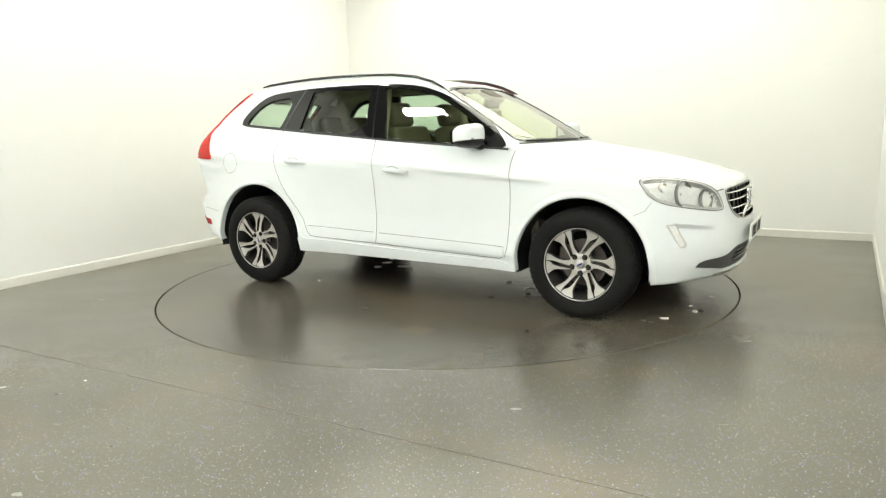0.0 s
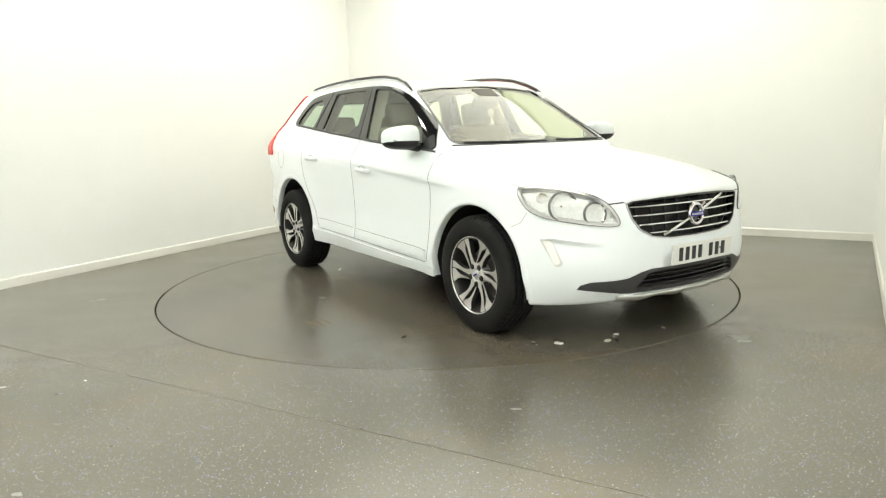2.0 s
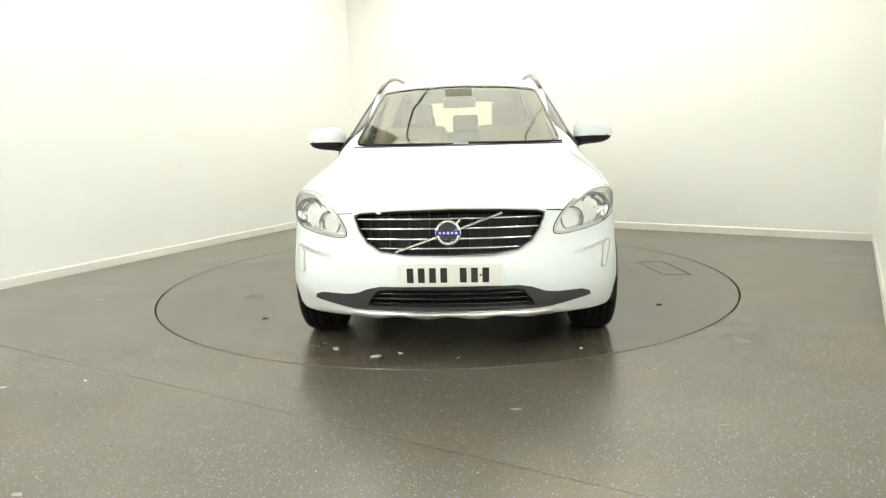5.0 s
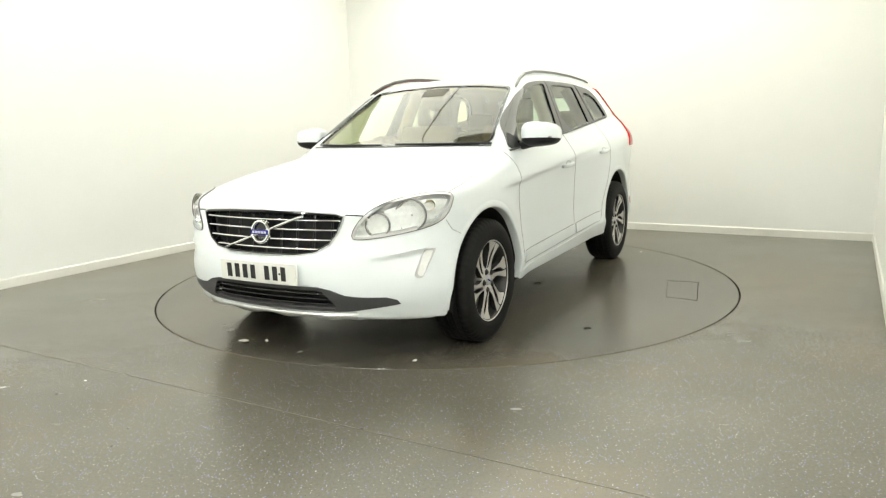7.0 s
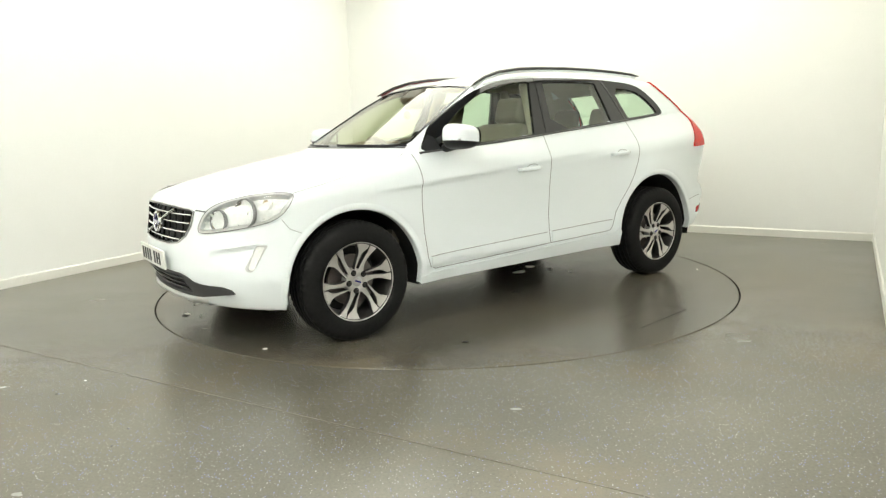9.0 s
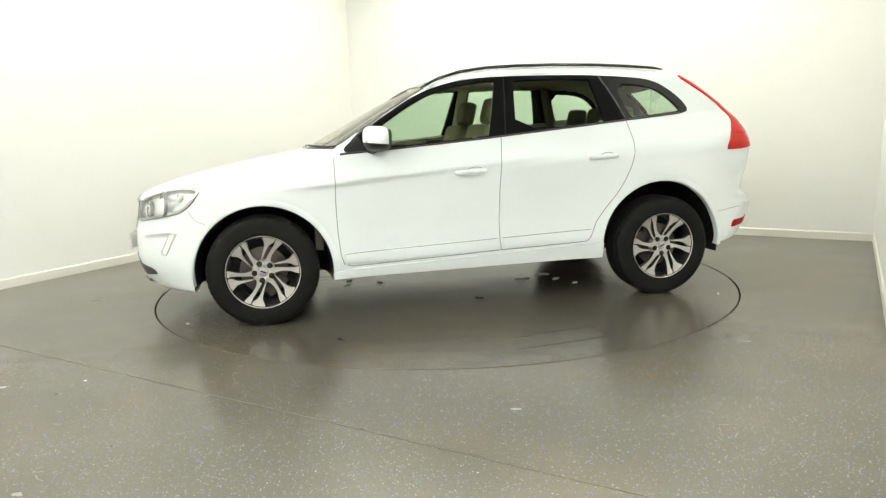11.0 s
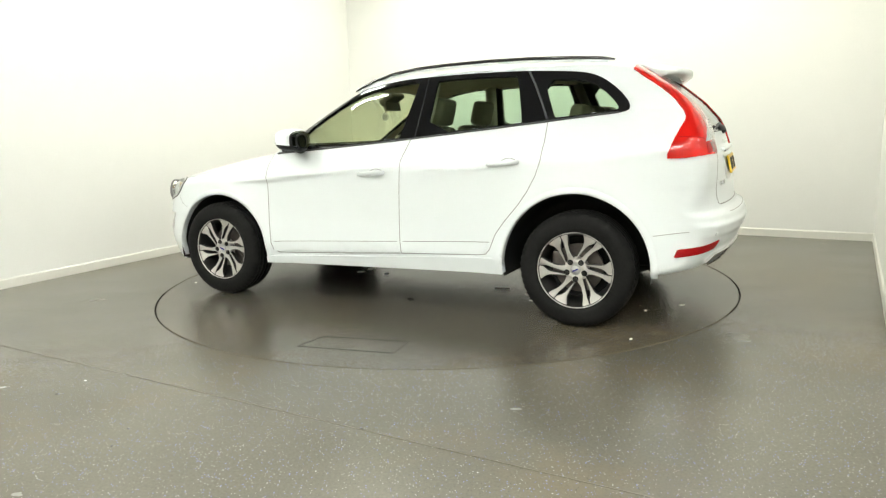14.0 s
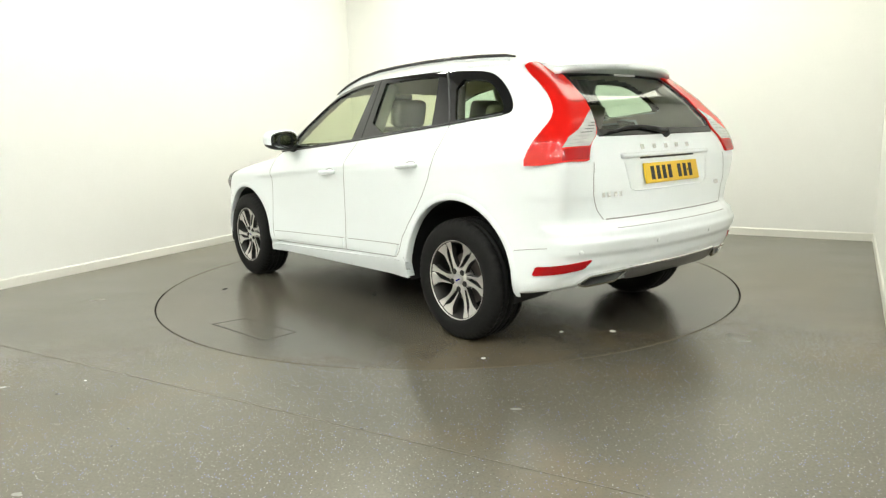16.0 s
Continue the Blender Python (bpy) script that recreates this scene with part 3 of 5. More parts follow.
def car_body(car):
    pts, quads = skin()
    g = normals(pts)
    c, cn = pts[quads].mean(1), g[quads].mean(1)
    x, y, z = c.T
    ay = np.abs(y)
    xz, yz = c[:, [0, 2]], c[:, [1, 2]]
    gone = np.zeros(len(c), bool)
    for ax, az, ar in ARCH:
        gone |= (np.hypot(x - ax, z - az) < ar + 0.010) & (ay > 0.52) & (z < 1.0)
    side = (ay > 0.45) & (np.abs(cn[:, 1]) > 0.45)
    window = inside(xz, inset(DLO, 0.012)) & side & (z > 1.0)
    window |= inside(yz, inset(SCREEN, 0.012)) & (x > 0.0) & (x < 1.3) & (cn[:, 0] > 0.3)
    window |= inside(yz, inset(REARGLASS, 0.012)) & (x < -1.6)
    hole = inside(yz, inset(GRILLE, 0.008)) & (x > 1.9)
    hole |= inside(yz, inset(INTAKE, 0.008)) & (x > 1.9)
    n = LAMP_N / np.linalg.norm(LAMP_N)
    u = np.cross((0, 0, 1), n)
    u /= np.linalg.norm(u)
    w = np.cross(n, u)
    cm = np.stack([x, ay, z], -1)
    hole |= inside(np.stack([cm @ u, cm @ w], -1), inset(np.stack([LAMP @ u, LAMP @ w], -1), 0.008)) & (x > 1.6)
    under = (cn[:, 2] < -0.90) & (z < 0.5) & ~gone
    left = ~(gone | window | hole | under)
    bonnet = left & (x > 0.95) & (z > np.where(x > 1.72, 0.80, 0.0)) & (ay < np.interp(x, [0.9, 1.3, 1.72, 2.0, 2.12, 2.3], [0.74, 0.83, 0.86, 0.66, 0.55, 0.45])) & (cn[:, 2] > 0.35) & (z < 1.13)
    nose = left & ~bonnet & (x > np.interp(z, [0.2, 0.62, 0.70, 0.95], [1.60, 1.76, 1.83, 1.9]))
    tail = left & (x < np.interp(z, [0.3, 0.57, 0.575], [-1.70, -1.74, -2.3])) & (z < 0.64)
    tail |= left & (z < np.interp(ay, [0, 0.55, 0.85], [0.712, 0.697, 0.62])) & (x < -2.02)
    gate = left & ~tail & (x < -1.62) & (ay < np.interp(z, [0.70, 0.735, 0.80, 1.03, 1.10, 1.16, 1.3, 1.5], [0.50, 0.575, 0.625, 0.625, 0.60, 0.56, 0.53, 0.50])) & (z < 1.545)
    rest = left & ~bonnet & ~nose & ~tail & ~gate
    doors = []
    body = None
    spec = []
    for s in (1, -1):
        for nm, loop, lab in (("front_door", DOOR_1, "white front door"), ("rear_door", DOOR_2, "white rear door")):
            keep = rest & side & (y * s > 0) & inside(xz, loop) & (z < belt(x) + 0.01)
            spec.append((nm, keep, lab))
            rest &= ~keep
    body = panel("body_shell", pts, quads, rest, g, PAINT, car)
    doors = [panel(nm, pts, quads, keep, g, PAINT, car, label=lab) for nm, keep, lab in spec]
    bonnet_ob = panel("bonnet", pts, quads, bonnet, g, PAINT, car, label="long white bonnet")
    bumper_f = panel("front_bumper", pts, quads, nose, g, PAINT, car, label="white front bumper")
    bumper_r = panel("rear_bumper", pts, quads, tail, g, PAINT, car, label="white rear bumper")
    tailgate = panel("tailgate", pts, quads, gate, g, PAINT, car, label="white tailgate")
    panel("underbody", pts, quads, under & (ay < 0.99), g, BLACK, car, label="black underbody")
    by_arch = np.zeros(len(c), bool)
    for ax, az, ar in ARCH:
        by_arch |= np.hypot(x - ax, z - az) < ar + 0.12
    cabin = ~(window | gone | hole) & (x < 1.0) & (x > -1.95)
    cabin_top = np.where(x < -1.45, 1.12, belt(x))
    panel("headliner", pts, quads, ~(window | gone | hole) & (x < 1.0) & (z > cabin_top) & (cn[:, 0] < 0.8), g, LINER, car, -0.025, "pale grey roof lining")
    panel("door_lining", pts, quads, cabin & ~by_arch & (z < cabin_top) & (z > 0.45) & (ay > 0.5), g, TRIM, car, -0.05, "dark door lining")
    return body, doors, bonnet_ob, bumper_f, bumper_r, tailgate


def shut_lines(car, doors, bonnet, bumper_f, bumper_r, tailgate):
    for k, s in enumerate((1, -1)):
        n = (0, s, 0)
        d1, d2 = doors[2 * k], doors[2 * k + 1]
        ribbon("shut_line", on_side([(0.905, 1.066), (0.909, 0.75), (0.906, 0.58), (0.893, 0.43), (0.874, 0.372), (0.83, 0.353), (0.70, 0.354), (0.30, 0.372), (-0.182, 0.395)], s), n, 0.006, GAP, d1)
        ribbon("shut_line", on_side([(-0.232, 1.15), (-0.203, 1.02), (-0.186, 0.80), (-0.178, 0.60), (-0.181, 0.47), (-0.190, 0.395)], s), n, 0.006, GAP, d1)
        ribbon("shut_line", on_side([(-0.19, 0.395), (-0.45, 0.403), (-0.76, 0.415), (-0.81, 0.423), (-0.838, 0.455), (-0.875, 0.552), (-0.94, 0.640), (-1.029, 0.742), (-1.09, 0.83), (-1.139, 0.925),
                                     (-1.168, 1.02), (-1.176, 1.12), (-1.170, 1.245)], s), n, 0.006, GAP, d2)
        ribbon("shut_line", on_side([(-1.835, 0.576), (-1.95, 0.592), (-2.03, 0.602)], s), n, 0.004, GAP, bumper_r)
        ribbon("shut_line", on_side([(1.715, 0.672), (1.78, 0.70), (1.815, 0.755)], s), n, 0.003, GAP, bumper_f)
        ribbon("shut_line", drop(np.array([(0.93, 0.745 * s, 1.10), (1.05, 0.775 * s, 1.06), (1.3, 0.822 * s, 1.0), (1.55, 0.852 * s, 0.94), (1.73, 0.842 * s, 0.89)]), (0, 0.4 * s, 1)), (0, 0.4 * s, 1), 0.004, GAP, bonnet)
        ribbon("shut_line", on_end([(0.485 * s, 0.806), (0.54 * s, 0.803), (0.57 * s, 0.800)], 1), (1, 0, 0), 0.007, BLACK, bonnet)
    lower = [(y, 0.733) for y in np.linspace(-0.56, 0.56, 9)]
    ribbon("shut_line", on_end(lower, -1), (-1, 0, 0), 0.008, GAP, tailgate)
    ribbon("shut_line", on_end([(y, 0.690) for y in np.linspace(-0.53, 0.53, 9)], -1), (-1, 0, 0), 0.004, GAP, bumper_r)
    for s in (1, -1):
        ribbon("shut_line", on_end([(0.575 * s, 0.733), (0.612 * s, 0.785), (0.640 * s, 0.87), (0.640 * s, 0.95), (0.632 * s, 1.03)], -1), (-1, 0.3 * s, 0), 0.005, GAP, tailgate)


def glazing(car, doors, tailgate):
    for k, s in enumerate((1, -1)):
        n = (0, s, 0.42)
        flip = (1, s, 1)
        loops = [on_side(l, s) for l in (DLO, GLASS_1, GLASS_2, GLASS_3)]
        patch("window_surround", loops, n, GLOSS, car, "gloss black pillar trim round the side windows", 0.005, 0.025, 0.016)
        grown = [on_side(inset(l, -0.008), s) for l in (GLASS_1, GLASS_2, GLASS_3)]
        patch("window_glass", [grown[0]], n, GLASS_S, doors[2 * k], "lightly tinted side window", -0.003, 0, 0.05)
        patch("window_glass", [grown[1]], n, GLASS_S, doors[2 * k + 1], "lightly tinted side window", -0.003, 0, 0.05)
        patch("quarter_glass", [grown[2]], n, GLASS_S, car, "lightly tinted rear quarter window", -0.003, 0, 0.05)
        ribbon("divider", on_side([(-1.010, 1.560), (-1.06, 1.48), (-1.12, 1.36), (-1.165, 1.255)], s), n, 0.016, DARKGREY, car, 0.008)
        ribbon("window_seal", on_side([(0.86, 1.070), (0.40, 1.1045), (-0.104, 1.144), (-0.866, 1.2145), (-1.60, 1.2855)], s), n, 0.012, DARKGREY, car, 0.008)
        ribbon("pillar_line", on_side([(-0.302, 1.563), (-0.29, 1.40), (-0.262, 1.168)], s), n, 0.008, BLACK, car, 0.0062)
    front = on_end(dense(SCREEN, 0.03), 1)
    inner = on_end(inset(dense(SCREEN, 0.03), 0.013), 1)
    nf = (0.55, 0, 0.83)
    patch("windscreen_surround", [front, inner], nf, GLOSS, car, "black edge of the windscreen", 0.004, 0.014, 0.018)
    patch("windscreen", [on_end(inset(dense(SCREEN, 0.03), 0.010), 1)], nf, GLASS_F, car, "clear laminated windscreen", -0.001, 0, 0.06)
    nr = (-0.8, 0, 0.55)
    rear = on_end(dense(REARGLASS, 0.03), -1)
    patch("rear_window_surround", [rear, on_end(inset(dense(REARGLASS, 0.03), 0.03), -1)], nr, GLOSS, tailgate, "black edge of the rear window", 0.005, 0.014, 0.02)
    patch("rear_window", [on_end(inset(dense(REARGLASS, 0.03), 0.018), -1)], nr, GLASS_S, tailgate, "lightly tinted rear window", 0.0, 0, 0.05)


def arches(car, body):
    """Rolled lips round the wheel openings, with black liners behind."""
    for ax, az, ar in ARCH:
        for s in (1, -1):
            ang = np.radians(np.linspace(-8, 188, 76) if ax > 0 else np.linspace(-7, 184, 76))
            rings = []
            for r, lift in ((ar + 0.040, 0.0005), (ar + 0.032, 0.003), (ar + 0.010, 0.005), (ar + 0.002, 0.003), (ar, -0.004)):
                q = np.stack([ax + r * np.cos(ang), np.zeros_like(ang), az + r * np.sin(ang)], -1)
                q = drop(q, (0, 1, 0))
                g = normals(q)
                rings.append((q + g * lift) * (1, s, 1))
            inner = rings[-1].copy()
            inner[:, 1] -= 0.04 * s
            rings.append(inner)
            bm = bmesh.new()
            vs = [[bm.verts.new(p) for p in r] for r in rings]
            for p, q in zip(vs, vs[1:]):
                for k in range(len(ang) - 1):
                    f = (p[k], p[k + 1], q[k + 1], q[k])
                    bm.faces.new(f if s < 0 else f[::-1])
            bmesh.ops.recalc_face_normals(bm, faces=bm.faces)
            part("wheel_arch", bm, PAINT, body, smooth=True)
            bm = bmesh.new()
            rows = []
            for yy, rr in ((rings[-1][:, 1].mean() * s + 0.025, ar + 0.004), (0.72, ar - 0.006), (0.60, ar - 0.02), (0.50, ar - 0.06), (0.46, 0.02)):
                rows.append([bm.verts.new((ax + rr * math.cos(b), yy * s, az + rr * math.sin(b))) for b in np.radians(np.linspace(-10, 190, 60))])
            for p, q in zip(rows, rows[1:]):
                for k in range(59):
                    bm.faces.new((p[k], p[k + 1], q[k + 1], q[k]))
            bmesh.ops.recalc_face_normals(bm, faces=bm.faces)
            part("arch_liner", bm, BLACK, body, "black wheel arch liner", smooth=True)


# ---- wheels ----
def wheel(car):
    """One wheel, its outer face towards +y, centred on its hub."""
    turn = pose(0, 0, 0, -90, 0, 0)
    rim = [(0.232, 0.098), (0.236, 0.106), (0.232, 0.112), (0.226, 0.108), (0.219, 0.094), (0.212, 0.06), (0.200, 0.0), (0.198, -0.06), (0.215, -0.10), (0.235, -0.108)]
    w = part("wheel", lathe(rim, turn, 72), ALLOY_DARK, car, "six-twin-spoke alloy wheel in silver and dark grey", smooth=True)
    part("rim_lip", lathe([(0.2335, 0.104), (0.2345, 0.111), (0.2315, 0.1135), (0.2275, 0.109), (0.226, 0.100)], turn, 72), ALLOY, w, "silver rim lip", smooth=True)
    # tyre with a blocked tread
    prof = [(0.229, 0.104), (0.236, 0.116), (0.262, 0.121), (0.292, 0.1215), (0.320, 0.117), (0.338, 0.108), (0.348, 0.096), (0.3535, 0.082), (0.3540, 0.066), (0.3465, 0.064), (0.3465, 0.056), (0.3553, 0.054), (0.3558, 0.028),
            (0.3465, 0.026), (0.3465, 0.016), (0.3560, 0.014)]
    prof = prof + [(r, -z) for r, z in prof[::-1]]
    steps = 168
    bm = bmesh.new()
    rings = []
    for i in range(steps):
        a = 2 * math.pi * i / steps
        ring = []
        for k, (r, z) in enumerate(prof):
            edge = abs(z) > 0.060 and r > 0.33
            cut = 0.006 if edge and i % 3 == 0 else 0.0
            if i % 4 == 0 and 0.01 < abs(z) < 0.056 and r > 0.35:
                cut = 0.003
            ring.append(bm.verts.new(((r - cut) * math.cos(a), z, (r - cut) * math.sin(a))))
        rings.append(ring)
    for i in range(steps):
        p, q = rings[i], rings[(i + 1) % steps]
        for k in range(len(prof) - 1):
            bm.faces.new((p[k], q[k], q[k + 1], p[k + 1]))
    bmesh.ops.recalc_face_normals(bm, faces=bm.faces)
    part("tyre", bm, RUBBER, w, "black rubber tyre with a blocked tread and brown dust", smooth=True)
    part("brake_disc", lathe([(0.06, 0.012), (0.150, 0.012), (0.152, 0.0), (0.150, -0.012), (0.06, -0.012)], turn, 48), IRON, w, "worn iron brake disc", smooth=False)
    part("brake_caliper", box(0.09, 0.06, 0.16, pose(0.12, -0.01, 0.02), 0.015), IRON, w)
    part("wheel_back", lathe([(0.001, -0.07), (0.198, -0.06)], turn, 48), BLACK, w, smooth=True)
    # hub plate
    part("hub", lathe([(0.030, 0.084), (0.034, 0.0905), (0.056, 0.0895), (0.068, 0.087), (0.074, 0.078), (0.074, 0.03)], turn, 60), ALLOY, w, "machined silver hub", smooth=True)
    part("hub_cap", lathe([(0.001, 0.0955), (0.022, 0.095), (0.029, 0.092), (0.031, 0.086)], turn, 40), SATIN, w, "silver hub cap with a small blue badge", smooth=True)
    part("hub_badge", box(0.038, 0.003, 0.009, pose(0, 0.0965, 0, 0, 25, 0), 0.001), BLUE, w)
    for k in range(5):
        a = radians(72 * k - 90)
        nut = lathe([(0.001, 0.100), (0.009, 0.100), (0.0115, 0.096), (0.0115, 0.080)], pose(-0.056 * math.cos(a), 0, 0.056 * math.sin(a)) @ turn, 6)
        part("lug_nut", nut, ALLOY_DARK, w, "dark lug nut")
        part("nut_well", lathe([(0.001, 0.0925), (0.0155, 0.0935), (0.018, 0.090)], pose(-0.056 * math.cos(a), 0, 0.056 * math.sin(a)) @ turn, 18), BLACK, w)
    # six pairs of swept spokes: (radius, edge angle, edge angle) of the broad arm and of the slim one
    broad = ((0.060, -19, 19), (0.070, -17, 15), (0.085, -11, 10), (0.110, -6.5, 5.5), (0.135, -6.8, 2.6), (0.160, -7.8, 0.6), (0.180, -9.6, -1.0), (0.198, -11.4, -0.8), (0.2275, -12.8, -0.5))
    slim = ((0.068, 33, 36.5), (0.085, 24.5, 29.5), (0.110, 17.5, 24), (0.135, 14, 20.5), (0.160, 10.5, 18.4), (0.178, 7.0, 18.2), (0.190, 3.6, 19.0), (0.202, 0.9, 20.6), (0.2275, 0.6, 23.0))
    for k in range(6):
        for arm in (broad, slim):
            bm = bmesh.new()
            rows = []
            for r, lo, hi in arm:
                q = (r - 0.06) / 0.168
                h = 0.088 + 0.016 * q - 0.020 * q * (1 - q)
                ring = []
                for ang, dh in ((lo, -0.034), (lo, -0.003), (lo + 0.06 * (hi - lo), 0.0), (hi - 0.06 * (hi - lo), 0.0), (hi, -0.003), (hi, -0.034)):
                    b = radians(60 * k - 5.3 + ang)
                    ring.append(bm.verts.new((-r * math.cos(b), h + dh, r * math.sin(b))))
                rows.append(ring)
            for p, s2 in zip(rows, rows[1:]):
                for e in range(5):
                    bm.faces.new((p[e], p[e + 1], s2[e + 1], s2[e]))
            bmesh.ops.recalc_face_normals(bm, faces=bm.faces)
            spoke = part("spoke", bm, ALLOY, w, "machined silver spoke with dark sides")
            spoke.data.materials.append(ALLOY_DARK)
            for i, f in enumerate(spoke.data.polygons):
                f.material_index = 1 if i % 5 in (0, 4) else 0
    return w


def wheels(car):
    first = wheel(car)
    first.matrix_basis = pose(HUB_F, 0.808, HUB_Z, 0, 132, 0)
    for x, s, spin in ((HUB_R, 1, 0), (HUB_F, -1, 2), (HUB_R, -1, 85)):
        copy_thing(first, pose(x, 0.808 * s, HUB_Z, 0, 0, 0 if s > 0 else 180) @ pose(0, 0, 0, 0, spin, 0))


# ---- front end ----
def front(car, bumper):
    n = (1, 0, 0)
    rim = dense(GRILLE, 0.02)
    back = on_end(rim, 1)
    grille = patch("grille", [back, on_end(inset(rim, 0.014), 1)], n, GLOSS, car, "black grille with four chrome bars and a diagonal strip", 0.006, 0.05, 0.02)
    ribbon("grille_edge", np.vstack([on_end(inset(rim, 0.003), 1), on_end(inset(rim, 0.003), 1)[:1]]), n, 0.007, SATIN, grille, 0.008, "thin silver grille edge")
    p = on_end(rounded(inset(rim, 0.004), 1), 1)
    v, f = fill([[(q[1], q[2]) for q in p]], 0.03)
    q = drop(np.stack([0 * v[:, 0], v[:, 0], v[:, 1]], -1), n)
    bm = bmesh.new()
    vs = [bm.verts.new((a[0] - 0.055, a[1], a[2])) for a in q]
    for t in f:
        bm.faces.new([vs[k] for k in t])
    bmesh.ops.recalc_face_normals(bm, faces=bm.faces)
    part("grille_back", bm, BLACK, grille)

    for z, reach in ((0.778, 0.462), (0.730, 0.448), (0.680, 0.418), (0.634, 0.352)):
        ys = np.linspace(-reach, reach, 31)
        pp = on_end(np.stack([ys, np.full(31, z)], -1), 1) - (0.008, 0, 0)
        part("grille_bar", tube(pp, 0.0062, 8, 2.0), CHROME, grille, "chrome bar", smooth=True)
    for y in np.linspace(-0.40, 0.40, 9):
        lo = float(np.interp(abs(y), [0, 0.22, 0.34, 0.415], [0.600, 0.605, 0.622, 0.66]))
        zz = np.linspace(lo, 0.812, 9)
        pp = on_end(np.stack([np.full(9, y), zz], -1), 1) - (0.036, 0, 0)
        part("grille_slat", tube(pp, 0.007, 6, 1.0, (0, 1, 0)), BLACK, grille)
    zz = np.linspace(0, 1, 15)
    diag = np.stack([-0.265 + 0.53 * zz, 0.617 + 0.185 * zz], -1)
    part("diagonal_strip", tube(on_end(diag, 1) + (0.003, 0, 0), 0.0075, 8, 1.6), CHROME, grille, "chrome diagonal strip", smooth=True)
    c = on_end([(0.0, 0.712)], 1)[0]
    tilt = Matrix.Translation((c[0] + 0.004, 0, c[2])) @ pose(0, 0, 0, 0, 85, 0)
    ring = lathe([(0.046, 0.0), (0.046, 0.012), (0.050, 0.017), (0.060, 0.017), (0.064, 0.012), (0.064, 0.0)], tilt, 56)
    badge = part("badge", ring, CHROME, car, "round chrome badge with a blue centre bar", smooth=True)
    part("badge_back", lathe([(0.001, 0.002), (0.048, 0.002)], tilt, 40), GLOSS, badge)
    part("badge_bar", box(0.006, 0.118, 0.026, pose(c[0] + 0.020, 0, c[2], 0, -5, 0), 0.002), BLUE, badge, "blue bar")
    for k in range(5):
        part("badge_mark", box(0.003, 0.013, 0.012, pose(c[0] + 0.0235, -0.04 + 0.02 * k, c[2], 0, -5, 0), 0.001), SATIN, badge)
    part("badge_arrow", tube([(c[0] + 0.016, 0.040, c[2] + 0.042), (c[0] + 0.016, 0.062, c[2] + 0.062)], [0.006, 0.010], 8), CHROME, badge)
    # lower intake
    rim = dense(INTAKE, 0.02)
    low = patch("lower_intake", [on_end(rim, 1), on_end(inset(dense(both([(0.0, 0.427), (0.330, 0.427), (0.368, 0.418), (0.425, 0.345), (0.418, 0.331), (0.0, 0.326)]), 0.02), 0.0), 1)], n, DARKGREY, bumper,
                "dark grey plastic air intake", 0.004, 0.03, 0.025)
    v, f = fill([[tuple(a) for a in both([(0.0, 0.445), (0.39, 0.445), (0.45, 0.32), (0.0, 0.308)])]], 0.04)
    q = drop(np.stack([0 * v[:, 0], v[:, 0], v[:, 1]], -1), n)
    bm = bmesh.new()
    vs = [bm.verts.new((a[0] - 0.05, a[1], a[2])) for a in q]
    for t in f:
        bm.faces.new([vs[k] for k in t])
    bmesh.ops.recalc_face_normals(bm, faces=bm.faces)
    part("intake_back", bm, BLACK, low)
    for z, reach in ((0.406, 0.375), (0.378, 0.395), (0.350, 0.415)):
        ys = np.linspace(-reach, reach, 25)
        part("intake_slat", tube(on_end(np.stack([ys, np.full(25, z)], -1), 1) - (0.014, 0, 0), 0.0055, 8, 2.4), GLOSS, low, smooth=True)
    # skid plate
    ys = np.linspace(-0.52, 0.52, 53)
    bm = bmesh.new()
    rows = []
    for y in ys:
        fade = min(1.0, (0.52 - abs(y)) / 0.10)
        scallop = 0.012 * (0.5 + 0.5 * math.cos(y * 2 * math.pi / 0.26)) * fade
        x0 = float(on_end([(y, 0.300)], 1)[0][0])
        rows.append([bm.verts.new(pt) for pt in ((x0 + 0.001, y, 0.303), (x0 + 0.012 * fade + 0.002, y, 0.298), (x0 + 0.016 * fade, y, 0.288 - 0.006 * fade), (x0 + 0.004, y, 0.270 - 0.004 * fade + scallop),
                                                 (x0 - 0.05, y, 0.256 + scallop), (x0 - 0.25, y, 0.252))])
    for a, b in zip(rows, rows[1:]):
        for k in range(5):
            bm.faces.new((a[k], a[k + 1], b[k + 1], b[k]))
    bmesh.ops.recalc_face_normals(bm, faces=bm.faces)
    part("skid_plate", bm, SATIN, bumper, "silver skid plate under the bumper", smooth=True)
    # number plate
    plate(car, Matrix.Translation((2.292, 0.006, 0.510)) @ pose(0, 0, 0, 0, 2, 0), PLATE_W, "white front number plate with dark bars")
    # lamps
    for s in (1, -1):
        headlamp(car, s)
        flip = (1, s, 1)
        loop = np.array([(1.894, 0.847, 0.619), (1.948, 0.815, 0.622), (2.008, 0.780, 0.494), (1.998, 0.790, 0.477), (1.974, 0.806, 0.476)])
        loop = dense(rounded(dense(drop(loop, (0.6, 0.8, 0)), 0.03), 2), 0.008)
        nn = np.array((0.65, 0.75 * s, 0))
        mid = loop.mean(0)
        drl = patch("running_lamp", [loop * flip, (mid + (loop - mid) * (0.74, 0.74, 0.88)) * flip], nn, SATIN, bumper, "slim chrome-framed daytime running lamp", 0.006, 0.01, 0.01)
        patch("running_lens", [(mid + (loop - mid) * (0.78, 0.78, 0.91)) * flip], nn, HOUSING, drl, "clear lens", 0.003, 0.004, 0.012)
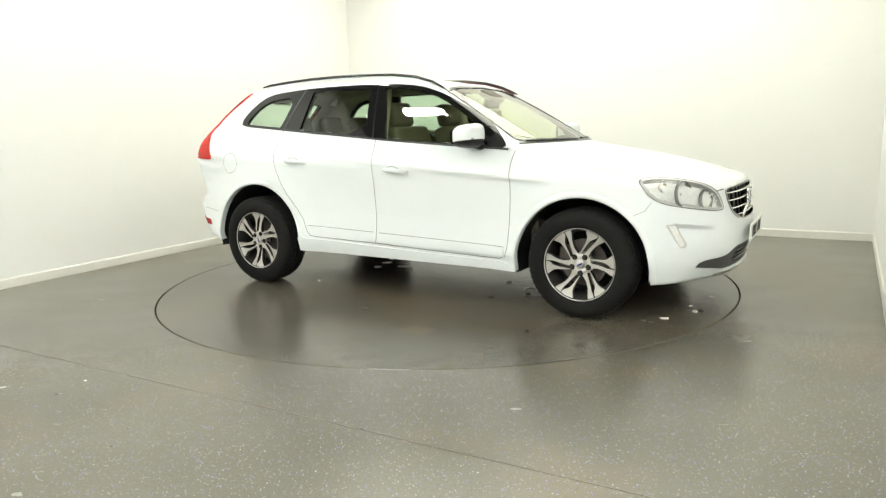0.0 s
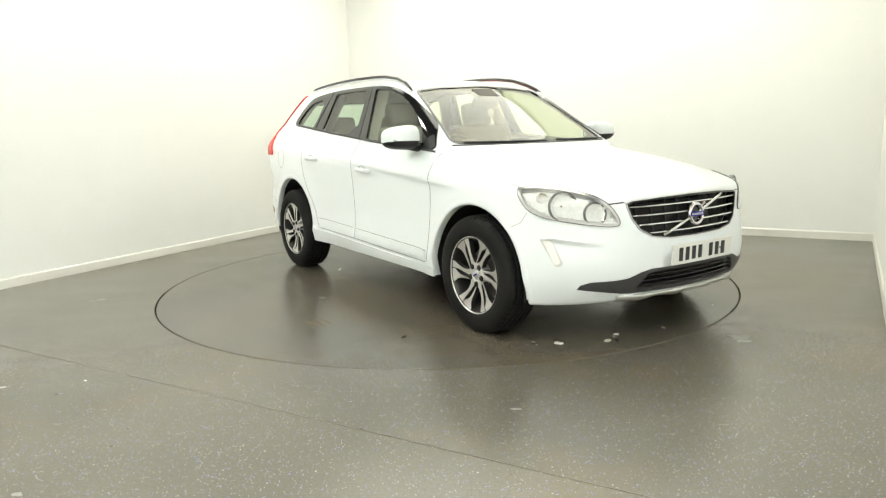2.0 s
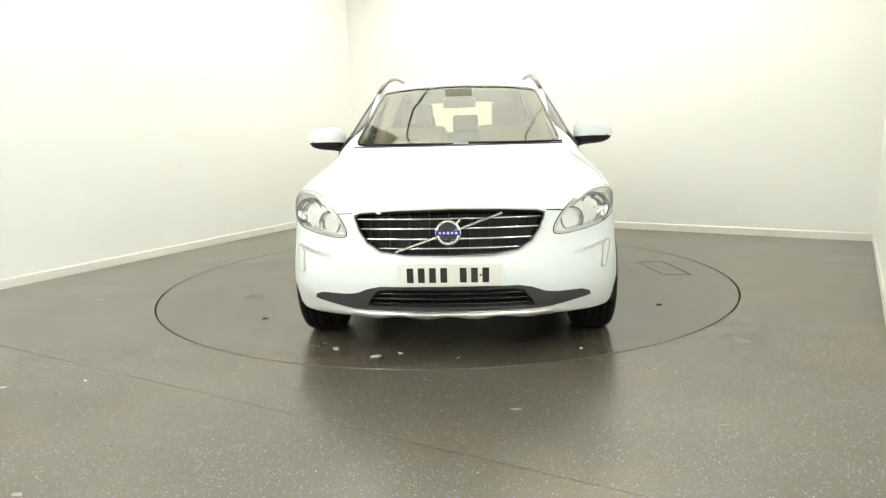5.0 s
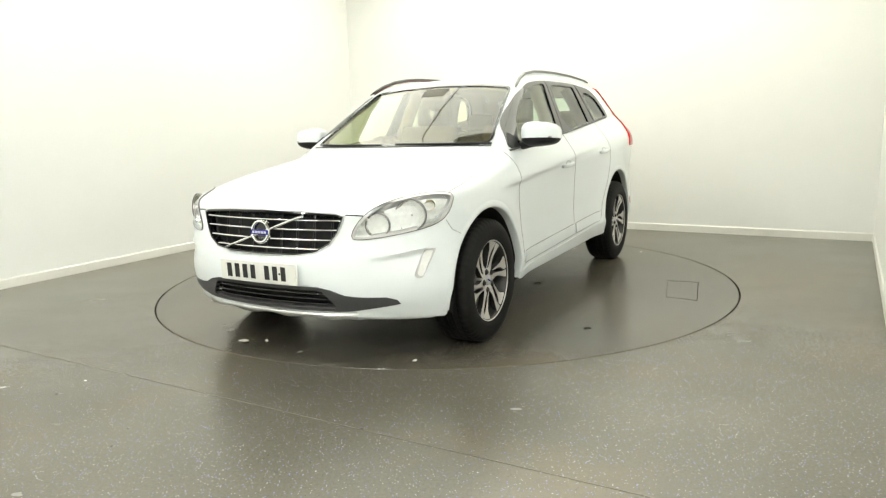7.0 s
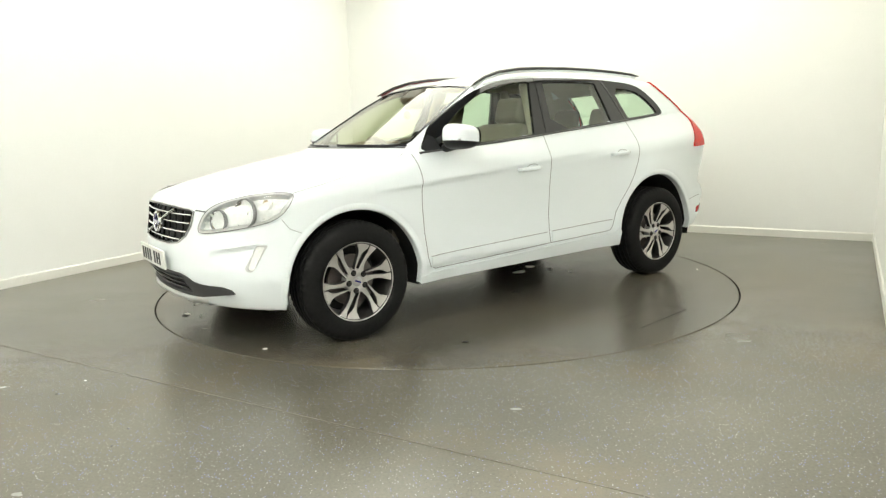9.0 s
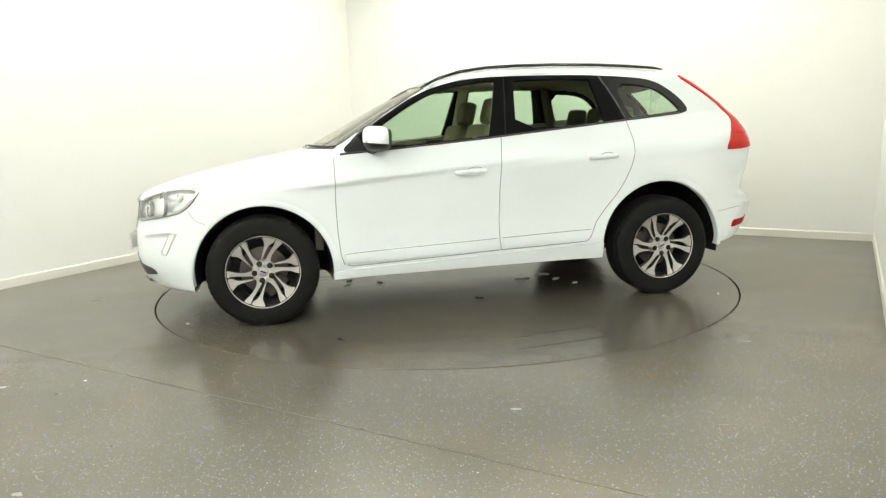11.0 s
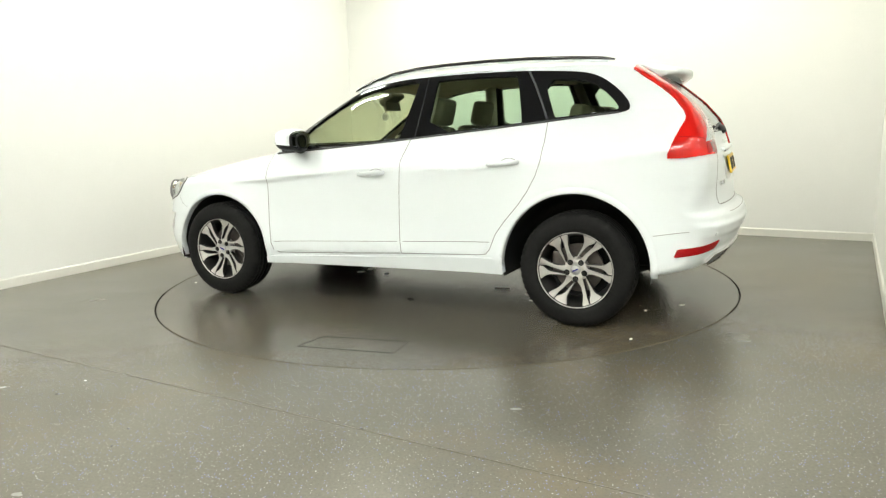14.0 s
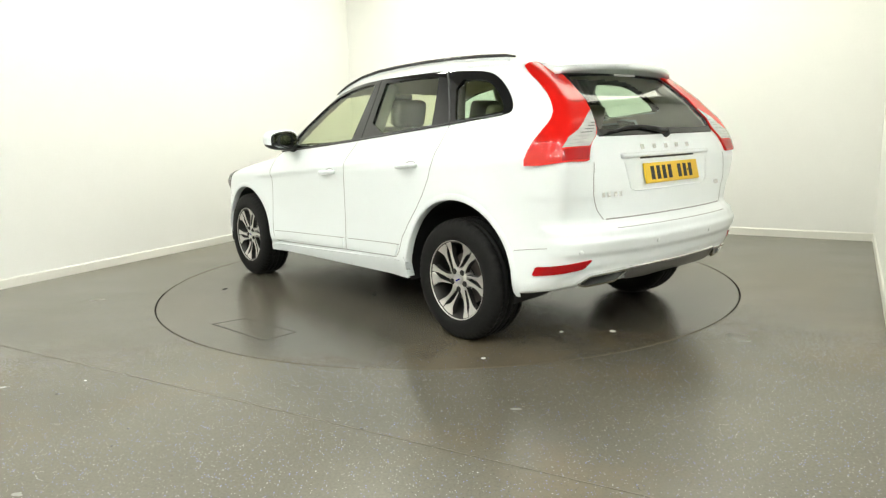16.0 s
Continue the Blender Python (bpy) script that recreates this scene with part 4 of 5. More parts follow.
        top = np.array([(1.94, 0.82, 0.628), (2.02, 0.765, 0.618), (2.09, 0.70, 0.604)])
        ribbon("bumper_crease", drop(top, (0.7, 0.7, 0)) * flip, nn, 0.006, PAINT, bumper, 0.003)


def plate(car, m, mat, label):
    """A UK plate: its characters are shown as plain bars."""
    p = part("number_plate", box(0.012, 0.520, 0.111, m, 0.004), mat, car, label)
    face = 0.0075 if mat is PLATE_W else -0.0075
    for k, y in enumerate((0.195, 0.140, 0.085, 0.030, -0.065, -0.120, -0.175)):
        part("plate_bar", box(0.002, 0.033, 0.074, m @ Matrix.Translation((face, y * (1 if mat is PLATE_W else -1) * -1, 0)), 0.0008, 1), INK, p)
    for y in (0.15, -0.15):
        part("plate_screw", lathe([(0.001, 0.003), (0.005, 0.002), (0.006, 0.0)], m @ Matrix.Translation((face, y, 0.0)) @ pose(0, 0, 0, 0, 90 if face > 0 else -90, 0), 10), INK, p)


def headlamp(car, s):
    flip = (1, s, 1)
    n = LAMP_N * flip
    loop = drop(dense(rounded(LAMP, 2), 0.012), LAMP_N)
    nn = LAMP_N / np.linalg.norm(LAMP_N)
    mid = loop.mean(0)
    u = np.cross((0, 0, 1), nn)
    u /= np.linalg.norm(u)
    w = np.cross(nn, u)
    inner = inset(np.stack([loop @ u, loop @ w], -1), 0.015)
    lamp = patch("headlamp", [loop * flip, (inner[:, :1] * u + inner[:, 1:] * w) * flip], n, SATIN, car, "clear headlamp with two round reflectors in a grey housing", 0.005, 0.03, 0.012)
    ring = np.vstack([loop, loop[:1]]) * flip
    ribbon("lamp_seal", ring, n, 0.0035, DARKGREY, lamp, 0.0065, "thin black seal")
    # bowl behind the cover
    v, f = fill([np.stack([loop @ u, loop @ w], -1)], 0.02)
    q = drop(v[:, :1] * u + v[:, 1:] * w, nn)
    bm = bmesh.new()
    edge = inset(np.stack([loop @ u, loop @ w], -1), 0.012)
    deep = np.where(inside(v, edge), 0.034, 0.004)
    vs = [bm.verts.new((a - nn * d) * flip) for a, d in zip(q, deep)]
    for t in f:
        bm.faces.new([vs[k] for k in t])
    bmesh.ops.recalc_face_normals(bm, faces=bm.faces)
    part("lamp_housing", bm, HOUSING, lamp, "silver grey lamp housing", smooth=False)
    for c, r, mat in (((1.955, 0.735, 0.785), 0.072, REFLECT), ((2.068, 0.612, 0.745), 0.056, REFLECT), ((1.850, 0.790, 0.828), 0.026, AMBER)):
        b = drop(np.array([c]), nn)[0]
        z = Vector((0.93 * 1, 0.33 * s, 0.10))
        m = Matrix.Translation((b - nn * (0.025 if mat is REFLECT else 0.030)) * flip) @ z.to_track_quat("Z", "Y").to_matrix().to_4x4()
        bowl = part("reflector", lathe([(0.010, -0.040), (r * 0.55, -0.032), (r * 0.85, -0.016), (r, 0.004), (r * 1.06, 0.006), (r * 1.06, 0.0)], m, 40), mat, lamp, "bright bowl reflector", smooth=True)
        part("bulb", lathe([(0.001, -0.010), (0.009, -0.014), (0.011, -0.026), (0.011, -0.042)], m, 16), CHROME if mat is REFLECT else AMBER, lamp, smooth=True)
        part("reflector_rim", lathe([(r * 1.04, -0.004), (r * 1.05, 0.010), (r * 1.12, 0.010), (r * 1.15, -0.01)], m, 40), HOUSING if mat is AMBER else SKID_DARK, lamp, smooth=True)
    up = drop(np.array([(2.11, 0.60, 0.70), (2.02, 0.72, 0.716), (1.91, 0.81, 0.742)]), nn)
    part("lamp_strip", tube((up - nn * 0.012) * flip, 0.008, 8), SATIN, lamp, "silver strip", smooth=True)
    patch("lamp_cover", [(mid + (loop - mid) * 0.985) * flip], n, GLASS_L, lamp, "clear plastic lamp cover", 0.0, 0, 0.03)


# ---- rear end ----
def rear(car, tailgate, bumper):
    for s in (1, -1):
        flip = (1, s, 1)
        n = TAIL_N * flip
        loop = drop(dense(rounded(TAILLAMP, 1), 0.015), TAIL_N)
        lamp = patch("tail_lamp", [loop * flip], n, RED, car, "tall red tail lamp curving up the rear pillar", 0.012, 0.03, 0.02)
        clear = np.array([(-2.030, 0.526, 1.290), (-2.096, 0.566, 1.190), (-2.108, 0.588, 1.158), (-2.124, 0.652, 1.112), (-2.093, 0.822, 1.106), (-2.089, 0.772, 1.156), (-2.087, 0.700, 1.190), (-2.075, 0.640, 1.228), (-2.050, 0.572, 1.272)])
        lens = patch("reversing_lamp", [drop(dense(clear, 0.015), TAIL_N) * flip], n, CLEARLENS, lamp, "clear ribbed reversing lamp", 0.0142, 0.004, 0.015)
        for z, y0, y1 in ((1.124, 0.675, 0.780), (1.142, 0.655, 0.755), (1.160, 0.628, 0.735), (1.178, 0.606, 0.695), (1.196, 0.594, 0.660), (1.214, 0.582, 0.632), (1.232, 0.572, 0.608)):
            rib = drop(np.array([(-2.10, y, z) for y in np.linspace(y0, y1, 6)]), TAIL_N)
            ribbon("lens_rib", rib * flip, n, 0.005, DARKGREY if z > 1.17 else GAP, lens, 0.0150)
        low = np.array([(-2.126, 0.658, 1.104), (-2.136, 0.675, 1.044), (-2.092, 0.822, 1.036), (-2.094, 0.822, 1.098)])
        patch("stop_lamp", [drop(dense(low, 0.02), TAIL_N) * flip], n, REDDARK, lamp, "dark red lower lens", 0.0142, 0.004, 0.02)
        step = drop(np.array([(-1.955, 0.848, 1.128), (-2.02, 0.835, 1.124), (-2.08, 0.812, 1.118)]), TAIL_N)
        ribbon("lens_step", step * flip, n, 0.004, REDDARK, lamp, 0.0138)
        refl = drop(np.array([(-1.943, 0.88, 0.452), (-1.965, 0.873, 0.503), (-2.188, 0.685, 0.540), (-2.155, 0.72, 0.492)]), TAIL_N * (1, 1, 0))
        patch("reflector", [dense(rounded(dense(refl, 0.05), 1), 0.02) * flip], n * (1, 1, 0), REDDARK, bumper, "red bumper reflector", 0.005, 0.008, 0.02)
        # exhaust
        tip = [(0.440, 0.474), (0.440, 0.456), (0.484, 0.404), (0.660, 0.392), (0.722, 0.410), (0.668, 0.458)]
        tip = rounded(dense(tip, 0.03), 2)
        hole = inset(tip, 0.010)
        flat = on_end(dense(tip, 0.012), -1) * flip
        ex = patch("exhaust_tip", [flat, on_end(dense(hole, 0.012), -1) * flip], (-1, 0.25 * s, 0), CHROME, bumper, "wide chrome exhaust tip", 0.016, 0.03, 0.012)
        patch("exhaust_core", [on_end(dense(inset(tip, 0.006), 0.012), -1) * flip], (-1, 0.25 * s, 0), BLACK, ex, "", 0.005, 0, 0.02)
        sens = drop(np.array([(-2.168, 0.757, 0.582), (-2.285, 0.26, 0.60)]), TAIL_N * (1, 1, 0))
        for q in sens:
            g = normals(q[None])[0]
            m = Matrix.Translation(q * flip) @ Vector(g * flip).to_track_quat("Z", "Y").to_matrix().to_4x4()
            part("parking_sensor", lathe([(0.001, 0.003), (0.010, 0.003), (0.012, 0.0015), (0.013, -0.002)], m, 20), PAINT, bumper, "small round parking sensor", smooth=True)
    # skid plate
    half = [(0.0, 0.462), (0.10, 0.462), (0.16, 0.470), (0.30, 0.470), (0.36, 0.462), (0.415, 0.468), (0.422, 0.425), (0.40, 0.404), (0.20, 0.396), (0.0, 0.394)]
    patch("rear_skid_plate", [on_end(dense(both(half), 0.02), -1)], (-1, 0, 0), SKID_DARK, bumper, "dark silver rear skid plate", 0.010, 0.02, 0.025)
    ribbon("skid_edge", on_end([(y, 0.472) for y in np.linspace(-0.42, 0.42, 15)], -1), (-1, 0, 0), 0.008, CHROME, bumper, 0.011, "bright upper edge of the skid plate")
    # spoiler over the glass
    bm = bmesh.new()
    rows = []
    for y in np.linspace(-0.54, 0.54, 31):
        e = abs(y) / 0.54
        xt = -1.925 + 0.10 * e ** 2.5
        zt = 1.548 - 0.055 * y * y - 0.016 * e ** 6
        xr = -1.62
        zr = float(TOP(xr)) - 0.085 * y * y - 0.05 * y ** 4 + 0.002
        row = [(xr, y, zr), (xr * 0.6 + xt * 0.4, y, zr * 0.55 + zt * 0.45 + 0.010), (xt + 0.03, y, zt + 0.012), (xt, y, zt + 0.004), (xt + 0.002, y, zt - 0.022), (xt + 0.03, y, zt - 0.030), (xt + 0.16, y, zt - 0.045)]
        rows.append([bm.verts.new(q) for q in row])
    for a, b in zip(rows, rows[1:]):
        for k in range(6):
            bm.faces.new((a[k], a[k + 1], b[k + 1], b[k]))
    for r in (rows[0], rows[-1]):
        bm.faces.new(r)
    bmesh.ops.recalc_face_normals(bm, faces=bm.faces)
    sp = part("spoiler", bm, PAINT, tailgate, "white roof spoiler over the rear window", smooth=True)
    part("brake_light", box(0.008, 0.20, 0.016, pose(-1.865, 0, 1.492, 0, 20, 0), 0.003), CLEARLENS, sp, "high-level brake light")
    # grip over the plate
    ys = np.linspace(-0.42, 0.42, 25)
    pp = on_end(np.stack([ys, np.full(25, 1.050)], -1), -1)
    part("tailgate_grip", tube(pp - (0.004, 0, 0), 0.013, 8, 1.2), PAINT, tailgate, "white grip bar over the number plate", smooth=True)
    pp = on_end(np.stack([ys * 0.62, np.full(25, 1.034)], -1), -1)
    part("grip_shadow", tube(pp - (0.001, 0, 0), 0.006, 6, 1.0), GLOSS, tailgate, smooth=True)
    c = on_end([(0.0, 0.95)], -1)[0]
    plate(car, Matrix.Translation((c[0] - 0.012, 0, 0.950)) @ pose(0, 0, 0, 0, 13, 0), PLATE_Y, "yellow rear number plate with dark bars")
    rec = [(0.40, 1.020), (0.37, 0.88), (0.33, 0.865), (-0.33, 0.865), (-0.37, 0.88), (-0.40, 1.020)]
    ribbon("plate_recess", on_end(dense(rec, 0.03, False), -1), (-1, 0, 0), 0.006, PAINT, tailgate, 0.004)
    # raised marks
    for k in range(5):
        q = on_end([(0.22 - 0.11 * k, 1.092)], -1)[0]
        part("tailgate_mark", box(0.004, 0.030, 0.026, Matrix.Translation((q[0] - 0.003, q[1], q[2])) @ pose(0, 0, 0, 0, 17, 0), 0.0015), CHROME, tailgate, "small chrome mark")
    for k in range(4):
        q = on_end([(0.575 - 0.036 * k - (0.012 if k > 1 else 0), 0.858)], -1)[0]
        part("model_mark", box(0.004, 0.024, 0.024, Matrix.Translation((q[0] - 0.003, q[1], q[2])) @ pose(0, 0, 0, 0, 8, 0), 0.0015), CHROME, tailgate, "small chrome mark")
    for k in range(2):
        q = on_end([(-0.50 - 0.03 * k, 0.858)], -1)[0]
        part("model_mark", box(0.004, 0.020, 0.022, Matrix.Translation((q[0] - 0.003, q[1], q[2])) @ pose(0, 0, 0, 0, 8, 0), 0.0015), CHROME, tailgate, "small chrome mark")
    # wiper
    a = on_end([(-0.02, 1.170), (0.08, 1.186), (0.20, 1.200), (0.33, 1.195), (0.44, 1.180), (0.50, 1.170)], -1) - (0.02, 0, 0)
    wp = part("rear_wiper", tube(a, [0.016, 0.014, 0.011, 0.010, 0.007, 0.004], 8, 0.8), BLACK, tailgate, "black rear wiper resting on the glass", smooth=True)
    q = on_end([(-0.03, 1.160)], -1)[0]
    part("wiper_pivot", lathe([(0.001, 0.030), (0.020, 0.028), (0.026, 0.015), (0.028, 0.0)], Matrix.Translation(q) @ pose(0, 0, 0, 0, -70, 0), 24), BLACK, wp, smooth=True)
    part("rain_seal", tube(on_end(np.stack([np.linspace(-0.55, 0.55, 25), np.full(25, 1.158)], -1), -1), 0.005, 6), BLACK, tailgate, smooth=True)


# ---- sides, roof and mirrors ----
def sides(car, body, doors):
    for k, s in enumerate((1, -1)):
        flip = (1, s, 1)
        n = (0, s, 0)
        # roof rail
        xs = np.array([0.285, 0.24, 0.15, 0.0, -0.2, -0.4, -0.7, -1.0, -1.27, -1.46, -1.54])
        ztop = np.array([1.500, 1.528, 1.572, 1.616, 1.643, 1.654, 1.660, 1.657, 1.645, 1.630, 1.612])
        yy = 0.818 - 0.42 * (ztop - 1.05) - 0.012
        rad = np.array([0.004, 0.009, 0.011, 0.012, 0.012, 0.012, 0.012, 0.012, 0.012, 0.011, 0.006])
        fine = np.linspace(0, len(xs) - 1, 60)
        g = lambda a: np.interp(fine, np.arange(len(xs)), a)
        rail = part("roof_rail", tube(np.stack([g(xs), g(yy) * s, g(ztop) - g(rad)], -1), g(rad), 10, 1.35), GLOSS, car, "black roof rail", smooth=True)
        foot = np.stack([g(xs)[3:57], (g(yy)[3:57] + 0.0) * s, g(ztop)[3:57] - 0.026], -1)
        part("rail_base", tube(foot, 0.012, 8, 0.6), PAINT, rail, "white base of the rail", smooth=True)
        # thin dark red strip added just below the rail
        red_line = np.stack([g(xs)[4:56], (g(yy)[4:56] - 0.004) * s, g(ztop)[4:56] - 0.021], -1)
        part("rail_strip", tube(red_line, 0.0075, 8, 1.1), RED_STRIP, rail, "dark red strip added under the rail", smooth=True)
        # handles
        for d, hx, hz in ((doors[2 * k], 0.016, 0.934), (doors[2 * k + 1], -0.930, 0.998)):
            q = drop(np.array([(hx + 0.105, 0, hz - 0.007), (hx + 0.06, 0, hz - 0.004), (hx, 0, hz), (hx - 0.06, 0, hz + 0.004), (hx - 0.105, 0, hz + 0.007)]), (0, 1, 0))
            q = q + np.array([(0, 0.008, 0), (0, 0.030, 0), (0, 0.036, 0), (0, 0.032, 0), (0, 0.010, 0)])
            hd = part("door_handle", tube(q * flip, [0.012, 0.0155, 0.0165, 0.0165, 0.012], 12, 0.75), PAINT, d, "white door handle", smooth=True)
            lo = [(hx - 0.035 + 0.052 * math.cos(a), hz + 0.026 * math.sin(a)) for a in np.linspace(0, 2 * math.pi, 28, endpoint=False)]
            patch("handle_cup", [on_side(lo, s)], n, PAINT, hd, "recess behind the handle", 0.0015, 0.002, 0.02)
            # the cup lies flush; a grey arc paints the shade under its upper rim
            rim = [(hx - 0.035 + 0.055 * math.cos(a), hz + 0.029 * math.sin(a)) for a in np.linspace(0.3, math.pi - 0.3, 16)]
            ribbon("cup_shade", on_side(rim, s), n, 0.004, GAP, hd, 0.0025)
        # lower door strip
        for d, x0, x1, lo0, lo1 in ((doors[2 * k], 0.868, -0.160, 0.366, 0.402), (doors[2 * k + 1], -0.204, -0.800, 0.404, 0.424)):
            za, zb = 0.430 + (0.881 - x0) * 0.0400, 0.430 + (0.881 - x1) * 0.0400
            loop = [(x0, lo0), (x0, za), (x1 - (0.035 if x1 < -0.5 else 0), zb), (x1, lo1)]
            patch("door_moulding", [on_side(dense(loop, 0.03), s)], n, PAINT, d, "white moulding low on the door", 0.009, 0.012, 0.03)
            # grey line painted for the shade in the groove over the moulding
            ribbon("moulding_shade", on_side([(x0, za + 0.003), (x1 - (0.035 if x1 < -0.5 else 0), zb + 0.003)], s), n, 0.005, GAP, d, 0.0015)
        # sill
        loop = [(0.945, 0.276), (0.945, 0.318), (0.86, 0.330), (0.30, 0.352), (-0.60, 0.394), (-0.86, 0.402), (-0.905, 0.43), (-0.925, 0.40), (-0.922, 0.302)]
        patch("sill", [on_side(dense(loop, 0.03), s)], n, PAINT, car, "white sill under the doors", 0.010, 0.03, 0.03)
        # mirror
        mirror(car, s)
        # fuel flap on the right side
        if s < 0:
            ring = [(-1.665 + 0.082 * math.cos(a), 0.985 + 0.082 * math.sin(a)) for a in np.linspace(0, 2 * math.pi, 41)]
            ribbon("fuel_flap", on_side(ring, s), n, 0.004, GAP, body, 0.001, "round fuel filler flap")
    # wipers at the foot of the windscreen
    for y0, y1 in ((-0.62, -0.02), (0.08, 0.70)):
        yy = np.linspace(y0, y1, 12)
        base = drop(np.stack([np.zeros(12), yy, 1.118 + 0.006 * np.linspace(1, 0, 12)], -1), (1, 0, 0))
        part("wiper_blade", tube(base + (0.010, 0, 0.002), 0.0055, 8), BLACK, car, "black wiper at the foot of the windscreen", smooth=True)
    yy = np.linspace(-0.70, 0.70, 25)
    base = drop(np.stack([np.zeros(25), yy, np.full(25, 1.108)], -1), (1, 0, 0))
    part("cowl", tube(base + (0.002, 0, -0.002), 0.006, 8), DARKGREY, car, "black cowl strip", smooth=True)


def mirror(car, s):
    bm = bmesh.new()
    bmesh.ops.create_icosphere(bm, subdivisions=4, radius=1)
    for v in bm.verts:
        x, y, z = v.co
        p = 3.2
        k = (abs(x) ** p + abs(y) ** p + abs(z) ** p) ** (-1 / p)
        x, y, z = x * k, y * k, z * k
        v.co = (0.632 + 0.092 * x * (1.0 - 0.15 * abs(y)), s * (0.938 + 0.130 * y), 1.166 + 0.078 * z * (1 - 0.14 * y) + 0.006 * x)
    lower = bm.copy()
    bmesh.ops.bisect_plane(bm, geom=bm.verts[:] + bm.edges[:] + bm.faces[:], plane_co=(0.63, 0, 1.137), plane_no=(-0.10, 0, 1), clear_inner=True)
    bmesh.ops.bisect_plane(bm, geom=bm.verts[:] + bm.edges[:] + bm.faces[:], plane_co=(0.572, 0, 0), plane_no=(1, 0, 0), clear_inner=True)
    cap = part("door_mirror", bm, PAINT, car, "white door mirror with a black lower half", smooth=True)
    bmesh.ops.transform(lower, matrix=Matrix.Translation((0.632, 0.938 * s, 1.166)) @ Matrix.Diagonal((0.985, 0.985, 0.985, 1)) @ Matrix.Translation((-0.632, -0.938 * s, -1.166)), verts=lower.verts)
    bmesh.ops.bisect_plane(lower, geom=lower.verts[:] + lower.edges[:] + lower.faces[:], plane_co=(0.548, 0, 0), plane_no=(1, 0, 0), clear_inner=True)
    part("mirror_housing", lower, BLACK, cap, "black lower housing", smooth=True)
    glass = [(0.090 * math.cos(a) * (abs(math.cos(a)) ** 3 + abs(math.sin(a)) ** 3) ** (-1 / 3), 0.052 * math.sin(a) * (abs(math.cos(a)) ** 3 + abs(math.sin(a)) ** 3) ** (-1 / 3)) for a in np.linspace(0, 2 * math.pi, 32, endpoint=False)]
    bm = bmesh.new()
    f = bm.faces.new([bm.verts.new((0.552, s * (0.938 + a * 1.15), 1.166 + b * 1.15)) for a, b in glass])
    bmesh.ops.solidify(bm, geom=[f], thickness=0.004)
    bmesh.ops.recalc_face_normals(bm, faces=bm.faces)
    part("mirror_glass", bm, MIRROR, cap, "silvered mirror glass")
    arm = tube([(0.655, s * 0.785, 1.092), (0.650, s * 0.83, 1.098), (0.640, s * 0.88, 1.108), (0.63, s * 0.96, 1.112)], [0.030, 0.026, 0.024, 0.020], 12, 1.4)
    part("mirror_arm", arm, BLACK, cap, "black mirror arm", smooth=True)
    lo = rounded([(0.855, 1.076), (0.775, 1.155), (0.735, 1.185), (0.70, 1.10), (0.69, 1.09)], 1)
    patch("mirror_base", [on_side(lo, s)], (0, s, 0.42), BLACK, cap, "black corner piece at the window", 0.008, 0.012, 0.02)
    part("indicator", box(0.03, 0.060, 0.010, pose(0.690, s * 1.005, 1.150, 0, 0, -25 * s), 0.004), CLEARLENS, cap, "clear indicator strip")


# ---- cabin ----
def cushion(sx, sy, sz, m, r=0.05):
    return box(sx, sy, sz, m, min(r, 0.48 * min(sx, sy, sz)), 4)


